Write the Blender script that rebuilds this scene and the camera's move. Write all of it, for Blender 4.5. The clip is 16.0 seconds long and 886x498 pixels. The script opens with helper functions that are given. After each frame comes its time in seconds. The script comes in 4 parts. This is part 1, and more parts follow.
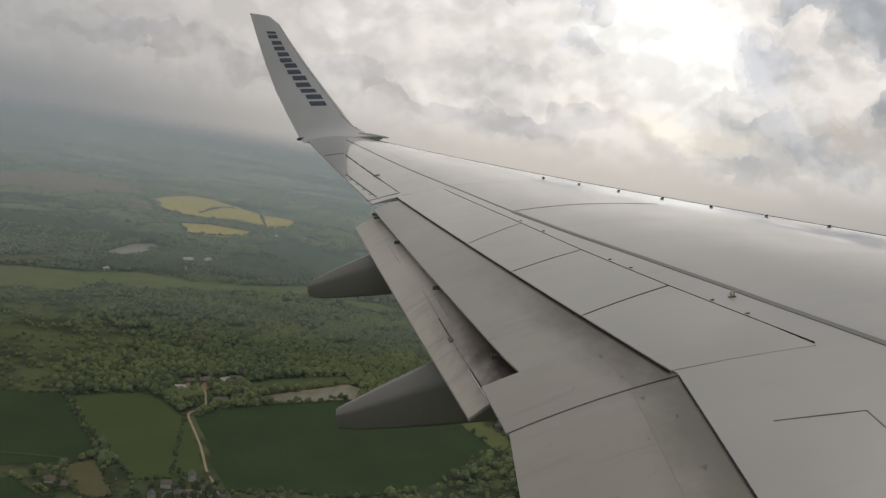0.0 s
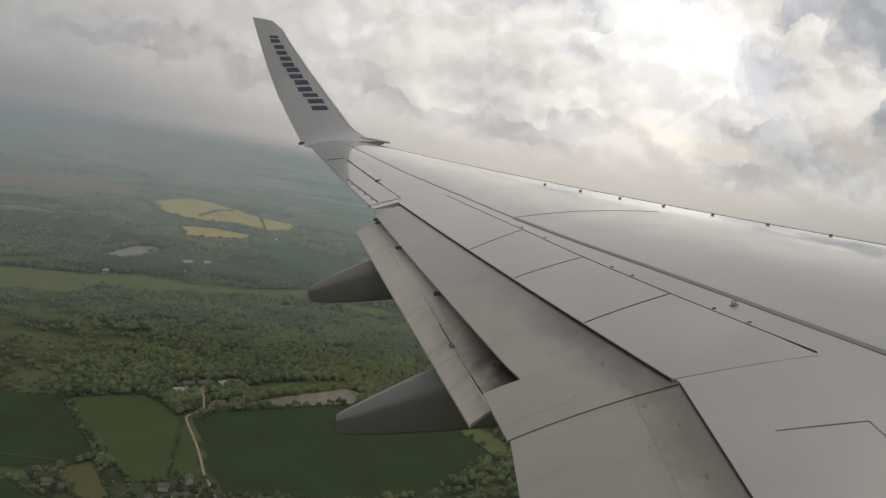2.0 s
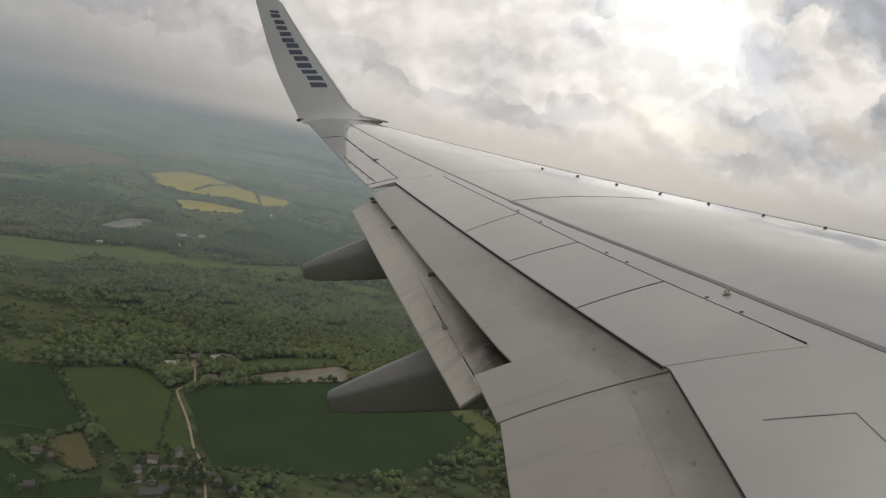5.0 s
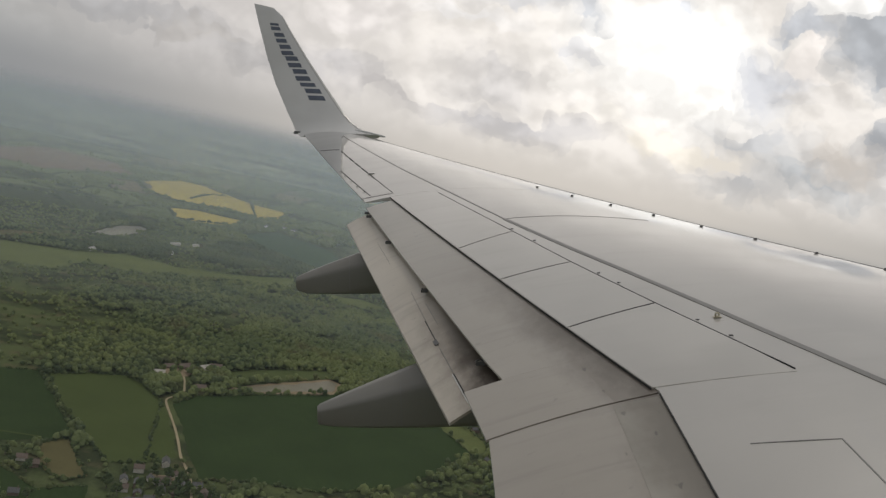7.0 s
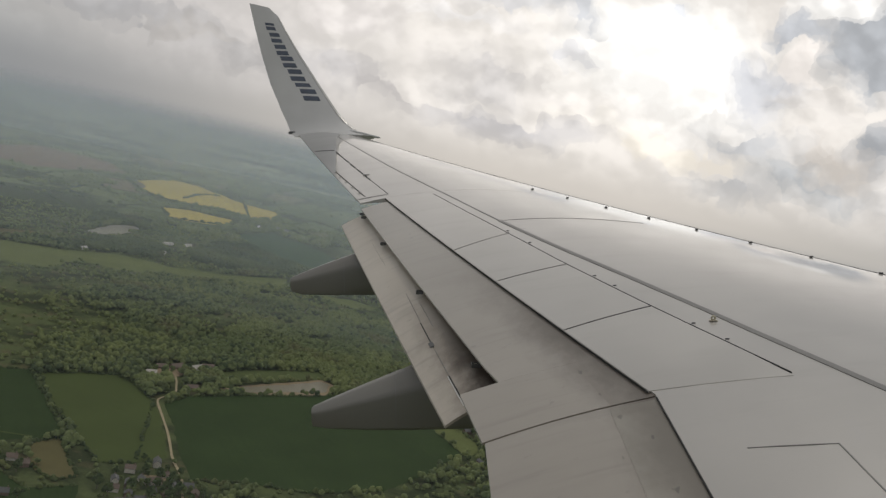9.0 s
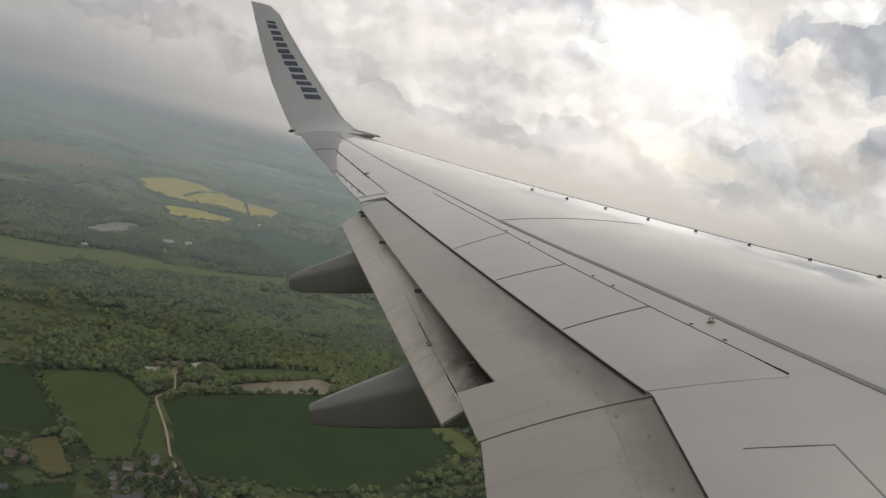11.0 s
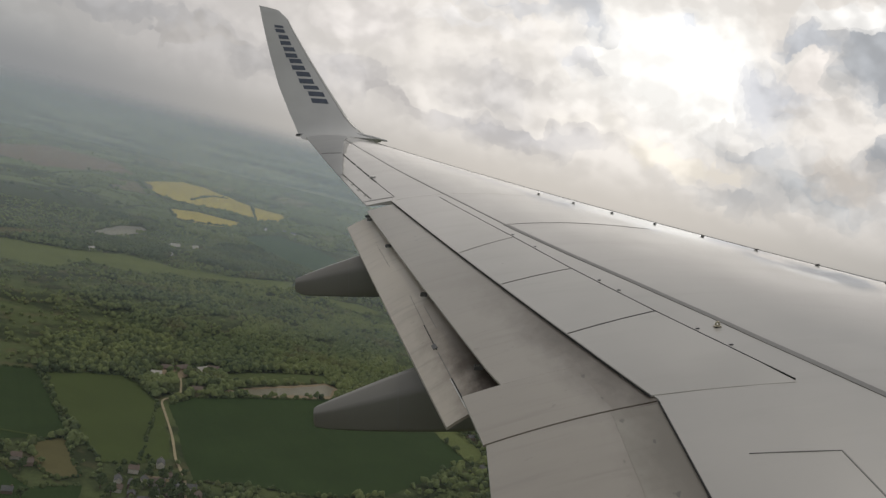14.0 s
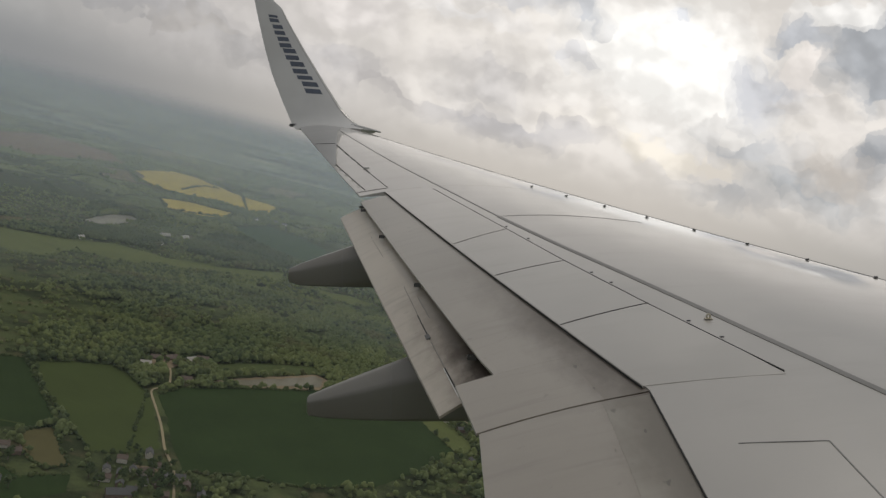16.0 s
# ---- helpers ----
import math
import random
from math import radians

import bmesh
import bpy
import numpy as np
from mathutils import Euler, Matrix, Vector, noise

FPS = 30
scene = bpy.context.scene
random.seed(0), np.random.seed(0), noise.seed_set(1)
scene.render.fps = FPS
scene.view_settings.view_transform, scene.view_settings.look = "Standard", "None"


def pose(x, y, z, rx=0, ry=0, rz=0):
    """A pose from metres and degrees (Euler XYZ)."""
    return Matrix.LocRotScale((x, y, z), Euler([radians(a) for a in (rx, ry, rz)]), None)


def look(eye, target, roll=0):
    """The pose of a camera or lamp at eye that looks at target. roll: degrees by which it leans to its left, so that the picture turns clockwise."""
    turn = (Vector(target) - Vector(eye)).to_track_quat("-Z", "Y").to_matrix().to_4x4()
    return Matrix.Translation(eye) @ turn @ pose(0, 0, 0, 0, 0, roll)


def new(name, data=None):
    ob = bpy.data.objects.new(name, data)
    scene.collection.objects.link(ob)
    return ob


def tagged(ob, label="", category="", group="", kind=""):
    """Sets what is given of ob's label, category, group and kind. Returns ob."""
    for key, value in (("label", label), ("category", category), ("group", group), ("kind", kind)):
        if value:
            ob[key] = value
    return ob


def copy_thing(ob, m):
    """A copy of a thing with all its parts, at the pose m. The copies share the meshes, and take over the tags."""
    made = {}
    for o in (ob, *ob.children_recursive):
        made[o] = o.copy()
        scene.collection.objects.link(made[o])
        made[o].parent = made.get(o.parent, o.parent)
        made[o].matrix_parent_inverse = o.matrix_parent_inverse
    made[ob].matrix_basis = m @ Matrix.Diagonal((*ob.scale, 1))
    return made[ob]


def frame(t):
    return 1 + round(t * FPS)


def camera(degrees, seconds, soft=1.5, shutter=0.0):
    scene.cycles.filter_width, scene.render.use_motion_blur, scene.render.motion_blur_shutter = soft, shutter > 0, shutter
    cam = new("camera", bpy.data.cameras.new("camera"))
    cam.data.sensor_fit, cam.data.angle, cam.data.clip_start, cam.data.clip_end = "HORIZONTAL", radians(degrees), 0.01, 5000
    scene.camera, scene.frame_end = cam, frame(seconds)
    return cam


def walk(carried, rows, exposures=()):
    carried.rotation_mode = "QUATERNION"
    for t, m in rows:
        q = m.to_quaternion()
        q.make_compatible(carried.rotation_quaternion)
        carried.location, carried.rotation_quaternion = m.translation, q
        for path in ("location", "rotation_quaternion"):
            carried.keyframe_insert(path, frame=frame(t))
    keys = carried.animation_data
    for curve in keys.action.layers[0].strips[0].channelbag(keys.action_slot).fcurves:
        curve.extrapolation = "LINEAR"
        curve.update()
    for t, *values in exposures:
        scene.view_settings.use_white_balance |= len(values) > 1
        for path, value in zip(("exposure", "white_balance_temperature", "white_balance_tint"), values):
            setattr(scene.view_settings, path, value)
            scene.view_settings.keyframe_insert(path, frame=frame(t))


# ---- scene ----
LENS = 56.0
EYE_Z = 330.0          # height of the eye above the fields
cam = camera(LENS, 16.0, soft=1.4)

# the aircraft climbs nose-up, its left wing slightly raised; its own axes: x ahead, y out along the wing, z up
AIRCRAFT = pose(0, 0, EYE_Z, 0.44, -13.83, 0.11)


def seat_view(x, y, z, yaw, pitch, roll):
    """The camera held at the cabin window, given in the aircraft's own axes."""
    turn = Matrix.Rotation(radians(-yaw), 4, "Z") @ Matrix.Rotation(radians(90 + pitch), 4, "X") @ Matrix.Rotation(radians(roll), 4, "Z")
    return AIRCRAFT @ Matrix.Translation((x, y, z)) @ turn


PATH = [
    (0.0, 0.026, 0.023, -0.002, -0.77, -6.57, -4.50),
    (0.5, 0.028, 0.033, -0.007, -0.85, -6.51, -4.58),
    (1.0, 0.013, 0.028, 0.013, -0.28, -5.98, -3.70),
    (1.5, 0.017, 0.028, 0.005, -0.78, -4.92, -3.44),
    (2.0, 0.011, 0.026, 0.007, -0.72, -6.23, -4.01),
    (2.5, 0.011, 0.018, -0.001, -0.88, -5.75, -3.97),
    (3.0, 0.011, 0.027, 0.010, -0.96, -5.86, -4.00),
    (3.5, 0.015, 0.031, 0.002, -1.46, -5.41, -4.41),
    (4.0, 0.008, 0.019, 0.012, -0.70, -5.85, -2.76),
    (4.2, 0.003, 0.018, 0.007, -0.51, -6.24, -2.65),
    (6.3, 0.011, 0.009, 0.018, 0.08, -8.44, -1.35),
    (6.5, 0.001, 0.002, 0.010, 0.18, -8.24, -1.16),
    (7.0, 0.009, -0.009, 0.023, 0.02, -6.52, -0.88),
    (7.5, 0.004, -0.001, 0.009, 0.29, -6.58, -0.74),
    (8.0, 0.003, -0.011, 0.030, 0.33, -7.00, -0.58),
    (8.2, -0.010, 0.012, 0.025, 0.43, -6.63, -0.69),
    (10.5, -0.007, 0.007, 0.024, 0.52, -6.36, 0.04),
    (11.0, 0.001, 0.009, 0.014, 0.48, -6.43, 0.04),
    (11.5, 0.007, -0.000, -0.000, 0.41, -6.23, 0.01),
    (12.0, 0.004, -0.013, 0.008, 0.49, -6.26, 0.04),
    (12.5, 0.001, 0.001, -0.001, 0.29, -6.19, -0.01),
    (13.0, 0.009, 0.009, 0.005, 0.11, -5.94, 0.06),
    (13.5, 0.005, 0.004, -0.001, 0.03, -6.06, 0.18),
    (14.0, 0.003, 0.011, 0.000, 0.05, -6.07, 0.29),
    (14.5, -0.020, -0.018, -0.001, 0.38, -6.27, 0.45),
    (15.0, -0.020, -0.014, 0.001, 0.36, -6.32, 0.57),
    (15.5, -0.038, -0.040, 0.009, 0.66, -6.62, 0.74),
    (16.0, -0.019, -0.029, -0.006, 0.66, -6.60, 0.91),
]
EXPOSURES = [(0.0, -0.14), (4.2, -0.12), (6.5, -0.02), (10.5, -0.01), (13.0, -0.05), (14.5, -0.10), (16.0, -0.18)]
walk(cam, [(row[0], seat_view(*row[1:])) for row in PATH], EXPOSURES)

# ---- sky and sun ----
SUN_AZ, SUN_EL = radians(4), radians(66)
SUN_WAY = Vector((math.sin(SUN_AZ) * math.cos(SUN_EL), math.cos(SUN_AZ) * math.cos(SUN_EL), math.sin(SUN_EL)))
sun = new("sun", bpy.data.lights.new("sun", "SUN"))
sun.data.energy, sun.data.angle, sun.data.color = 0.5, radians(12), (1.0, 0.94, 0.85)
sun.matrix_world = look((0, 0, 600), Vector((0, 0, 600)) - SUN_WAY)


class Nodes:
    """Short hand for building node trees."""

    def __init__(self, tree):
        self.t = tree
        tree.nodes.clear()

    def add(self, kind):
        return self.t.nodes.new(kind)

    def put(self, socket, v):
        if isinstance(v, bpy.types.NodeSocket):
            self.t.links.new(v, socket)
        elif hasattr(socket.default_value, "__len__") and not hasattr(v, "__len__"):
            socket.default_value = (v,) * len(socket.default_value)
        elif hasattr(v, "__len__") and len(v) == 3 and len(socket.default_value) == 4:
            socket.default_value = (*v, 1)
        else:
            socket.default_value = v

    def math(self, op, a, b=0.0, clamp=False):
        n = self.t.nodes.new("ShaderNodeMath")
        n.operation, n.use_clamp = op, clamp
        self.put(n.inputs[0], a)
        self.put(n.inputs[1], b)
        return n.outputs[0]

    def vec(self, op, a, b=(0, 0, 0)):
        n = self.t.nodes.new("ShaderNodeVectorMath")
        n.operation = op
        self.put(n.inputs[0], a)
        self.put(n.inputs[3 if op == "SCALE" else 1], b)
        return n.outputs["Value" if op in ("DOT_PRODUCT", "LENGTH", "DISTANCE") else "Vector"]

    def noise(self, v, scale, detail=4, rough=0.55, distort=0.0):
        n = self.t.nodes.new("ShaderNodeTexNoise")
        self.put(n.inputs["Vector"], v)
        for k, x in (("Scale", scale), ("Detail", detail), ("Roughness", rough), ("Distortion", distort)):
            self.put(n.inputs[k], x)
        return n.outputs[0]

    def add_noise_way(self, v, scale):
        n = self.t.nodes.new("ShaderNodeTexNoise")
        self.put(n.inputs["Vector"], v)
        n.inputs["Scale"].default_value = scale
        n.inputs["Detail"].default_value = 3
        return n.outputs[1]

    def ramp(self, f, lo, hi, a=0.0, b=1.0):
        n = self.t.nodes.new("ShaderNodeMapRange")
        n.interpolation_type = "SMOOTHSTEP"
        for s, v in zip(n.inputs[:5], (f, lo, hi, a, b)):
            self.put(s, v)
        return n.outputs[0]

    def mix(self, f, a, b, kind="MIX"):
        n = self.t.nodes.new("ShaderNodeMix")
        n.data_type, n.blend_type = "RGBA", kind
        self.put(n.inputs[0], f)
        self.put(n.inputs[6], a)
        self.put(n.inputs[7], b)
        return n.outputs[2]

    def split(self, v):
        n = self.t.nodes.new("ShaderNodeSeparateXYZ")
        self.put(n.inputs[0], v)
        return n.outputs

    def join(self, x, y, z):
        n = self.t.nodes.new("ShaderNodeCombineXYZ")
        for s, v in zip(n.inputs, (x, y, z)):
            self.put(s, v)
        return n.outputs[0]


# Cloud masses: bearing (tangent), height (tangent), half width, half height, softness, tone, strength
SHADED_CLOUDS = [
    (0.363, 0.184, 0.061, 0.042, 0.55, (0.63, 0.64, 0.68), 0.85),
    (0.392, 0.252, 0.040, 0.024, 0.6, (0.58, 0.6, 0.64), 0.9),
    (0.473, 0.249, 0.060, 0.056, 0.55, (0.46, 0.48, 0.51), 0.95),
    (0.241, 0.228, 0.026, 0.016, 0.9, (0.78, 0.8, 0.85), 0.8),
    (0.111, 0.207, 0.054, 0.019, 0.9, (0.62, 0.64, 0.68), 0.8),
    (0.032, 0.194, 0.079, 0.017, 1, (0.7, 0.7, 0.72), 0.7),
    (0.066, 0.058, 0.115, 0.022, 0.9, (0.54, 0.53, 0.55), 0.75),
    (0.365, 0.117, 0.072, 0.032, 1, (0.57, 0.58, 0.6), 0.8),
    (0.453, 0.080, 0.108, 0.037, 1, (0.47, 0.49, 0.51), 0.85),
    (0.510, 0.142, 0.040, 0.040, 0.8, (0.4, 0.42, 0.45), 0.9),
    (0.350, 0.047, 0.079, 0.019, 1, (0.52, 0.53, 0.55), 0.8),
    (-0.136, 0.068, 0.068, 0.027, 1, (0.58, 0.56, 0.56), 0.7),
    (0.047, 0.107, 0.072, 0.029, 1, (0.62, 0.6, 0.6), 0.6),
    (0.117, 0.158, 0.036, 0.014, 1, (0.7, 0.7, 0.73), 0.6),
    (-0.390, 0.084, 0.137, 0.022, 1, (0.36, 0.365, 0.385), 0.5),
    (-0.073, 0.062, 0.058, 0.014, 1, (0.58, 0.55, 0.54), 0.7),
    (-0.257, 0.059, 0.086, 0.025, 1, (0.42, 0.41, 0.41), 0.6),
]
SUNLIT_CLOUDS = [
    (0.257, 0.078, 0.063, 0.022, 0.5, (1.0, 0.93, 0.82), 0.9),
    (0.330, 0.079, 0.041, 0.009, 0.8, (0.93, 0.86, 0.76), 0.8),
    (0.171, 0.084, 0.058, 0.012, 0.6, (0.98, 0.93, 0.86), 0.8),
    (0.473, 0.108, 0.054, 0.030, 0.9, (0.7, 0.64, 0.58), 0.8),
    (0.427, 0.173, 0.063, 0.022, 0.7, (0.78, 0.74, 0.7), 0.8),
    (0.413, 0.216, 0.023, 0.026, 0.6, (0.97, 0.91, 0.86), 0.9),
    (0.342, 0.128, 0.032, 0.009, 0.8, (0.93, 0.89, 0.84), 0.7),
    (-0.128, 0.149, 0.068, 0.032, 0.8, (0.88, 0.83, 0.8), 0.7),
    (0.420, 0.285, 0.058, 0.022, 0.7, (1.02, 1.0, 0.97), 0.9),
    (-0.008, 0.162, 0.073, 0.015, 0.8, (0.96, 0.93, 0.91), 0.8),
    (-0.321, 0.076, 0.058, 0.012, 1, (0.52, 0.49, 0.46), 0.6),
]
GLARE = (0.235, 0.180)


def make_world():
    world = bpy.data.worlds.new("sky")
    scene.world = world
    world.use_nodes = True
    k = Nodes(world.node_tree)
    way = k.add("ShaderNodeTexCoord").outputs["Generated"]
    x, y, z = k.split(way)
    sky = k.add("ShaderNodeTexSky")
    sky.sky_type, sky.sun_disc = "NISHITA", False
    sky.sun_elevation, sky.sun_rotation = SUN_EL, SUN_AZ
    blue = k.vec("SCALE", sky.outputs[0], 0.09)
    # the vault laid out flat, ahead of the wing: u along the horizon, v upwards
    ahead = k.math("MAXIMUM", y, 0.12)
    u, v = k.math("DIVIDE", x, ahead), k.math("DIVIDE", z, ahead)
    flat = k.join(u, v, 0.37)
    stir = k.vec("SCALE", k.vec("SUBTRACT", k.add_noise_way(flat, 9.0), (0.5, 0.5, 0.5)), 0.10)
    curl = k.vec("SCALE", k.vec("SUBTRACT", k.add_noise_way(flat, 32.0), (0.5, 0.5, 0.5)), 0.040)
    stirred = k.vec("ADD", flat, k.vec("ADD", stir, curl))
    # rounded heads: each spot takes after the middle of its cell
    head = k.add("ShaderNodeTexVoronoi")
    head.feature = "SMOOTH_F1"
    k.put(head.inputs["Vector"], stirred)
    for name, n in (("Scale", 30.0), ("Detail", 1.0), ("Roughness", 0.5), ("Smoothness", 0.25)):
        k.put(head.inputs[name], n)
    heads = k.vec("ADD", stirred, k.vec("SCALE", k.vec("SUBTRACT", head.outputs["Position"], stirred), 0.75))
    su, sv, sw = k.split(heads)

    # billows: noise over cells, and their relief towards the light
    tall = k.vec("MULTIPLY", flat, (1.0, 1.2, 1.0))

    def billow(at):
        broad = k.noise(at, 5.5, 5, 0.50, 0.15)
        cell = k.add("ShaderNodeTexVoronoi")
        cell.feature = "SMOOTH_F1"
        k.put(cell.inputs["Vector"], k.vec("ADD", at, k.vec("SCALE", k.add_noise_way(at, 20.0), 0.05)))
        for name, n in (("Scale", 11.0), ("Detail", 2.0), ("Roughness", 0.5), ("Lacunarity", 2.2), ("Smoothness", 0.5)):
            k.put(cell.inputs[name], n)
        return k.math("ADD", k.math("MULTIPLY", broad, 0.75), k.math("MULTIPLY", k.math("SUBTRACT", 1.0, cell.outputs["Distance"]), 0.30))

    dens = billow(tall)
    relief = k.math("SUBTRACT", dens, billow(k.vec("ADD", tall, (0.006, 0.020, 0.0))))

    # brightness falls away from the veiled sun
    du, dv = k.math("SUBTRACT", su, GLARE[0]), k.math("MULTIPLY", k.math("SUBTRACT", sv, GLARE[1]), 1.75)
    off = k.math("SQRT", k.math("ADD", k.math("MULTIPLY", du, du), k.math("MULTIPLY", dv, dv)))
    tone = k.mix(k.ramp(off, 0.03, 0.20), (1.10, 1.08, 1.04), (0.83, 0.785, 0.735))
    tone = k.mix(k.ramp(off, 0.22, 0.60), tone, (0.62, 0.59, 0.57))
    tone = k.mix(k.ramp(off, 0.52, 0.85), tone, (0.43, 0.425, 0.415))
    thick = k.ramp(dens, 0.42, 0.68)
    calm = k.ramp(off, 0.62, 0.25, 0.45, 1.0)
    shade = k.math("MULTIPLY", k.ramp(thick, 0.0, 1.0, 0.08, -0.11), calm)
    shape = k.math("MULTIPLY", k.ramp(relief, -0.09, 0.10, -0.13, 0.12), calm)
    tone = k.vec("SCALE", tone, k.math("ADD", 1.0, k.math("ADD", shade, shape)))

    for bank in (SHADED_CLOUDS, SUNLIT_CLOUDS):
        for cu, cv, ru, rv, soft, colour, strength in bank:
            a = k.math("DIVIDE", k.math("SUBTRACT", su, cu), ru)
            b = k.math("DIVIDE", k.math("SUBTRACT", sv, cv), rv)
            far_off = k.math("SQRT", k.math("ADD", k.math("MULTIPLY", a, a), k.math("MULTIPLY", b, b)))
            mask = k.math("MULTIPLY", k.ramp(far_off, 1.0 + 0.3 * soft, 1.0 - 0.9 * soft), strength)
            tone = k.mix(mask, tone, k.vec("SCALE", colour, k.ramp(relief, -0.09, 0.10, 0.86, 1.15)))
    # away from the wing's side: an even veil of cloud with breaks, brightest overhead
    veil = k.noise(k.vec("MULTIPLY", way, (1.0, 1.0, 1.75)), 4.8, 6, 0.55, 0.2)
    round_about = k.mix(k.ramp(veil, 0.36, 0.62), (0.50, 0.495, 0.49), (0.37, 0.375, 0.39))
    round_about = k.mix(k.ramp(veil, 0.30, 0.24), round_about, blue)
    round_about = k.vec("SCALE", round_about, k.ramp(z, 0.22, 0.75, 1.0, 1.08))
    tone = k.mix(k.math("MULTIPLY", k.ramp(y, 0.45, 0.75), k.ramp(v, 0.75, 0.42)), round_about, tone)
    # milky air near the horizon
    air = k.mix(k.ramp(u, -0.55, 0.12), (0.300, 0.305, 0.310), (0.650, 0.605, 0.550))
    air = k.mix(k.ramp(u, 0.22, 0.60), air, (0.50, 0.475, 0.440))
    tone = k.mix(k.ramp(z, 0.070, 0.0), tone, air)
    tone = k.mix(k.ramp(z, 0.0, -0.05), tone, (0.16, 0.18, 0.19))
    tone = k.mix(k.ramp(z, -0.1, -0.5), tone, (0.04, 0.05, 0.03))
    bg = k.add("ShaderNodeBackground")
    k.put(bg.inputs[0], tone)
    bg.inputs[1].default_value = 1.0
    k.t.links.new(bg.outputs[0], k.add("ShaderNodeOutputWorld").inputs[0])


make_world()


# ---- materials ----
def material(name, build):
    m = bpy.data.materials.new(name)
    m.use_nodes = True
    k = Nodes(m.node_tree)
    out = k.add("ShaderNodeOutputMaterial")
    k.t.links.new(build(k), out.inputs[0])
    return m


def surface(k, colour, rough=0.5, metal=0.0, bump=None, bump_size=0.01, spec=0.5, coat=0.0, dust=0.0, gloss=0.19):
    b = k.add("ShaderNodeBsdfPrincipled")
    k.put(b.inputs["Base Color"], colour)
    k.put(b.inputs["Roughness"], rough)
    k.put(b.inputs["Metallic"], metal)
    k.put(b.inputs["Specular IOR Level"], spec)
    k.put(b.inputs["Coat Weight"], coat)
    k.put(b.inputs["Coat Roughness"], gloss)
    k.put(b.inputs["Sheen Weight"], dust)
    k.put(b.inputs["Sheen Roughness"], 0.4)
    if bump is not None:
        n = k.add("ShaderNodeBump")
        k.put(n.inputs["Height"], bump)
        k.put(n.inputs["Distance"], bump_size)
        k.put(n.inputs["Strength"], 0.6)
        k.t.links.new(n.outputs[0], b.inputs["Normal"])
    return b.outputs[0]


def obj(k):
    return k.add("ShaderNodeTexCoord").outputs["Object"]


def paint(base, rough, grime, seed, soot_shade=0.0, edge=(1.19, 0.3105), spec=0.5, coat=0.0, dust=0.0, gloss=0.19):
    def build(k):
        p = k.vec("ADD", obj(k), (seed, seed * 2.0, 0.0))
        streak = k.vec("MULTIPLY", p, (0.5, 2.4, 1.0))
        soft = k.noise(p, 0.8, 3)
        lines = k.noise(streak, 1.6, 5, 0.6)
        fine = k.noise(p, 45.0, 3, 0.6)
        c = k.mix(k.ramp(soft, 0.3, 0.7), tuple(v * 0.93 for v in base), tuple(min(0.95, v * 1.05) for v in base))
        dirt = k.math("MULTIPLY", k.ramp(lines, 0.5, 0.75), grime)
        c = k.mix(dirt, c, (0.17, 0.145, 0.115))
        c = k.mix(k.math("MULTIPLY", k.ramp(fine, 0.62, 0.75), 0.05), c, (0.2, 0.19, 0.17))
        shine, film, dusty = spec, coat, dust
        if soot_shade:
            # soot and oil blown back from the spoiler edge; aft flap: painted shade too
            x, y, z = k.split(obj(k))
            back = k.math("SUBTRACT", k.math("SUBTRACT", edge[0], k.math("MULTIPLY", k.math("MAXIMUM", k.math("SUBTRACT", y, 4.46), 0.0), edge[1])), x)
            blot = k.noise(k.vec("MULTIPLY", p, (2.0, 1.1, 1.0)), 2.2, 6, 0.62)
            near = k.ramp(k.math("ADD", back, k.math("MULTIPLY", k.math("SUBTRACT", blot, 0.5), 0.40)), 0.40, 0.0)
            inner = k.ramp(y, 8.2, 5.2)
            soot_shade_mask = k.math("MULTIPLY", k.math("MULTIPLY", near, inner), soot_shade)
            # an older stain with a clear edge, wider towards the root
            reach = k.math("MULTIPLY", k.math("SUBTRACT", 7.4, y), 0.095)
            edged = k.math("SUBTRACT", reach, k.math("ADD", back, k.math("MULTIPLY", blot, 0.06)))
            stain = k.math("MULTIPLY", k.math("MULTIPLY", k.ramp(edged, -0.012, 0.012), k.ramp(y, 4.45, 4.47)), 0.42)
            soot_shade_mask = k.math("MAXIMUM", soot_shade_mask, stain)
            c = k.mix(soot_shade_mask, c, (0.062, 0.050, 0.042))
            clean = k.math("SUBTRACT", 1.0, soot_shade_mask)
            shine, film, dusty = (k.math("MULTIPLY", v, clean) for v in (spec, coat, dust))
            spot = k.noise(k.vec("MULTIPLY", p, (5.0, 6.0, 1.0)), 2.0, 4, 0.6)
            c = k.mix(k.math("MULTIPLY", k.ramp(spot, 0.64, 0.74), 0.4), c, (0.12, 0.105, 0.09))
            drip = k.noise(k.vec("MULTIPLY", p, (16.0, 7.0, 1.0)), 1.0, 2, 0.4)
            c = k.mix(k.math("MULTIPLY", k.ramp(drip, 0.70, 0.75), k.math("MULTIPLY", k.ramp(edged, -0.012, 0.012), 0.6)), c, (0.05, 0.042, 0.036))
            blown = k.noise(k.vec("MULTIPLY", p, (0.8, 9.0, 1.0)), 1.3, 5, 0.6)
            c = k.mix(k.math("MULTIPLY", k.ramp(blown, 0.50, 0.72), 0.30), c, (0.16, 0.135, 0.11))
        r = k.math("ADD", rough, k.math("MULTIPLY", lines, 0.12))
        return surface(k, c, r, 0.0, soft, 0.01, shine, film, dusty, gloss)
    return build


def plain(base, rough=0.5, metal=0.0, scale=20.0, vary=0.25):
    def build(k):
        n = k.noise(obj(k), scale, 4)
        c = k.mix(n, tuple(v * (1 - vary) for v in base), tuple(min(1, v * (1 + vary)) for v in base))
        return surface(k, c, rough, metal)
    return build


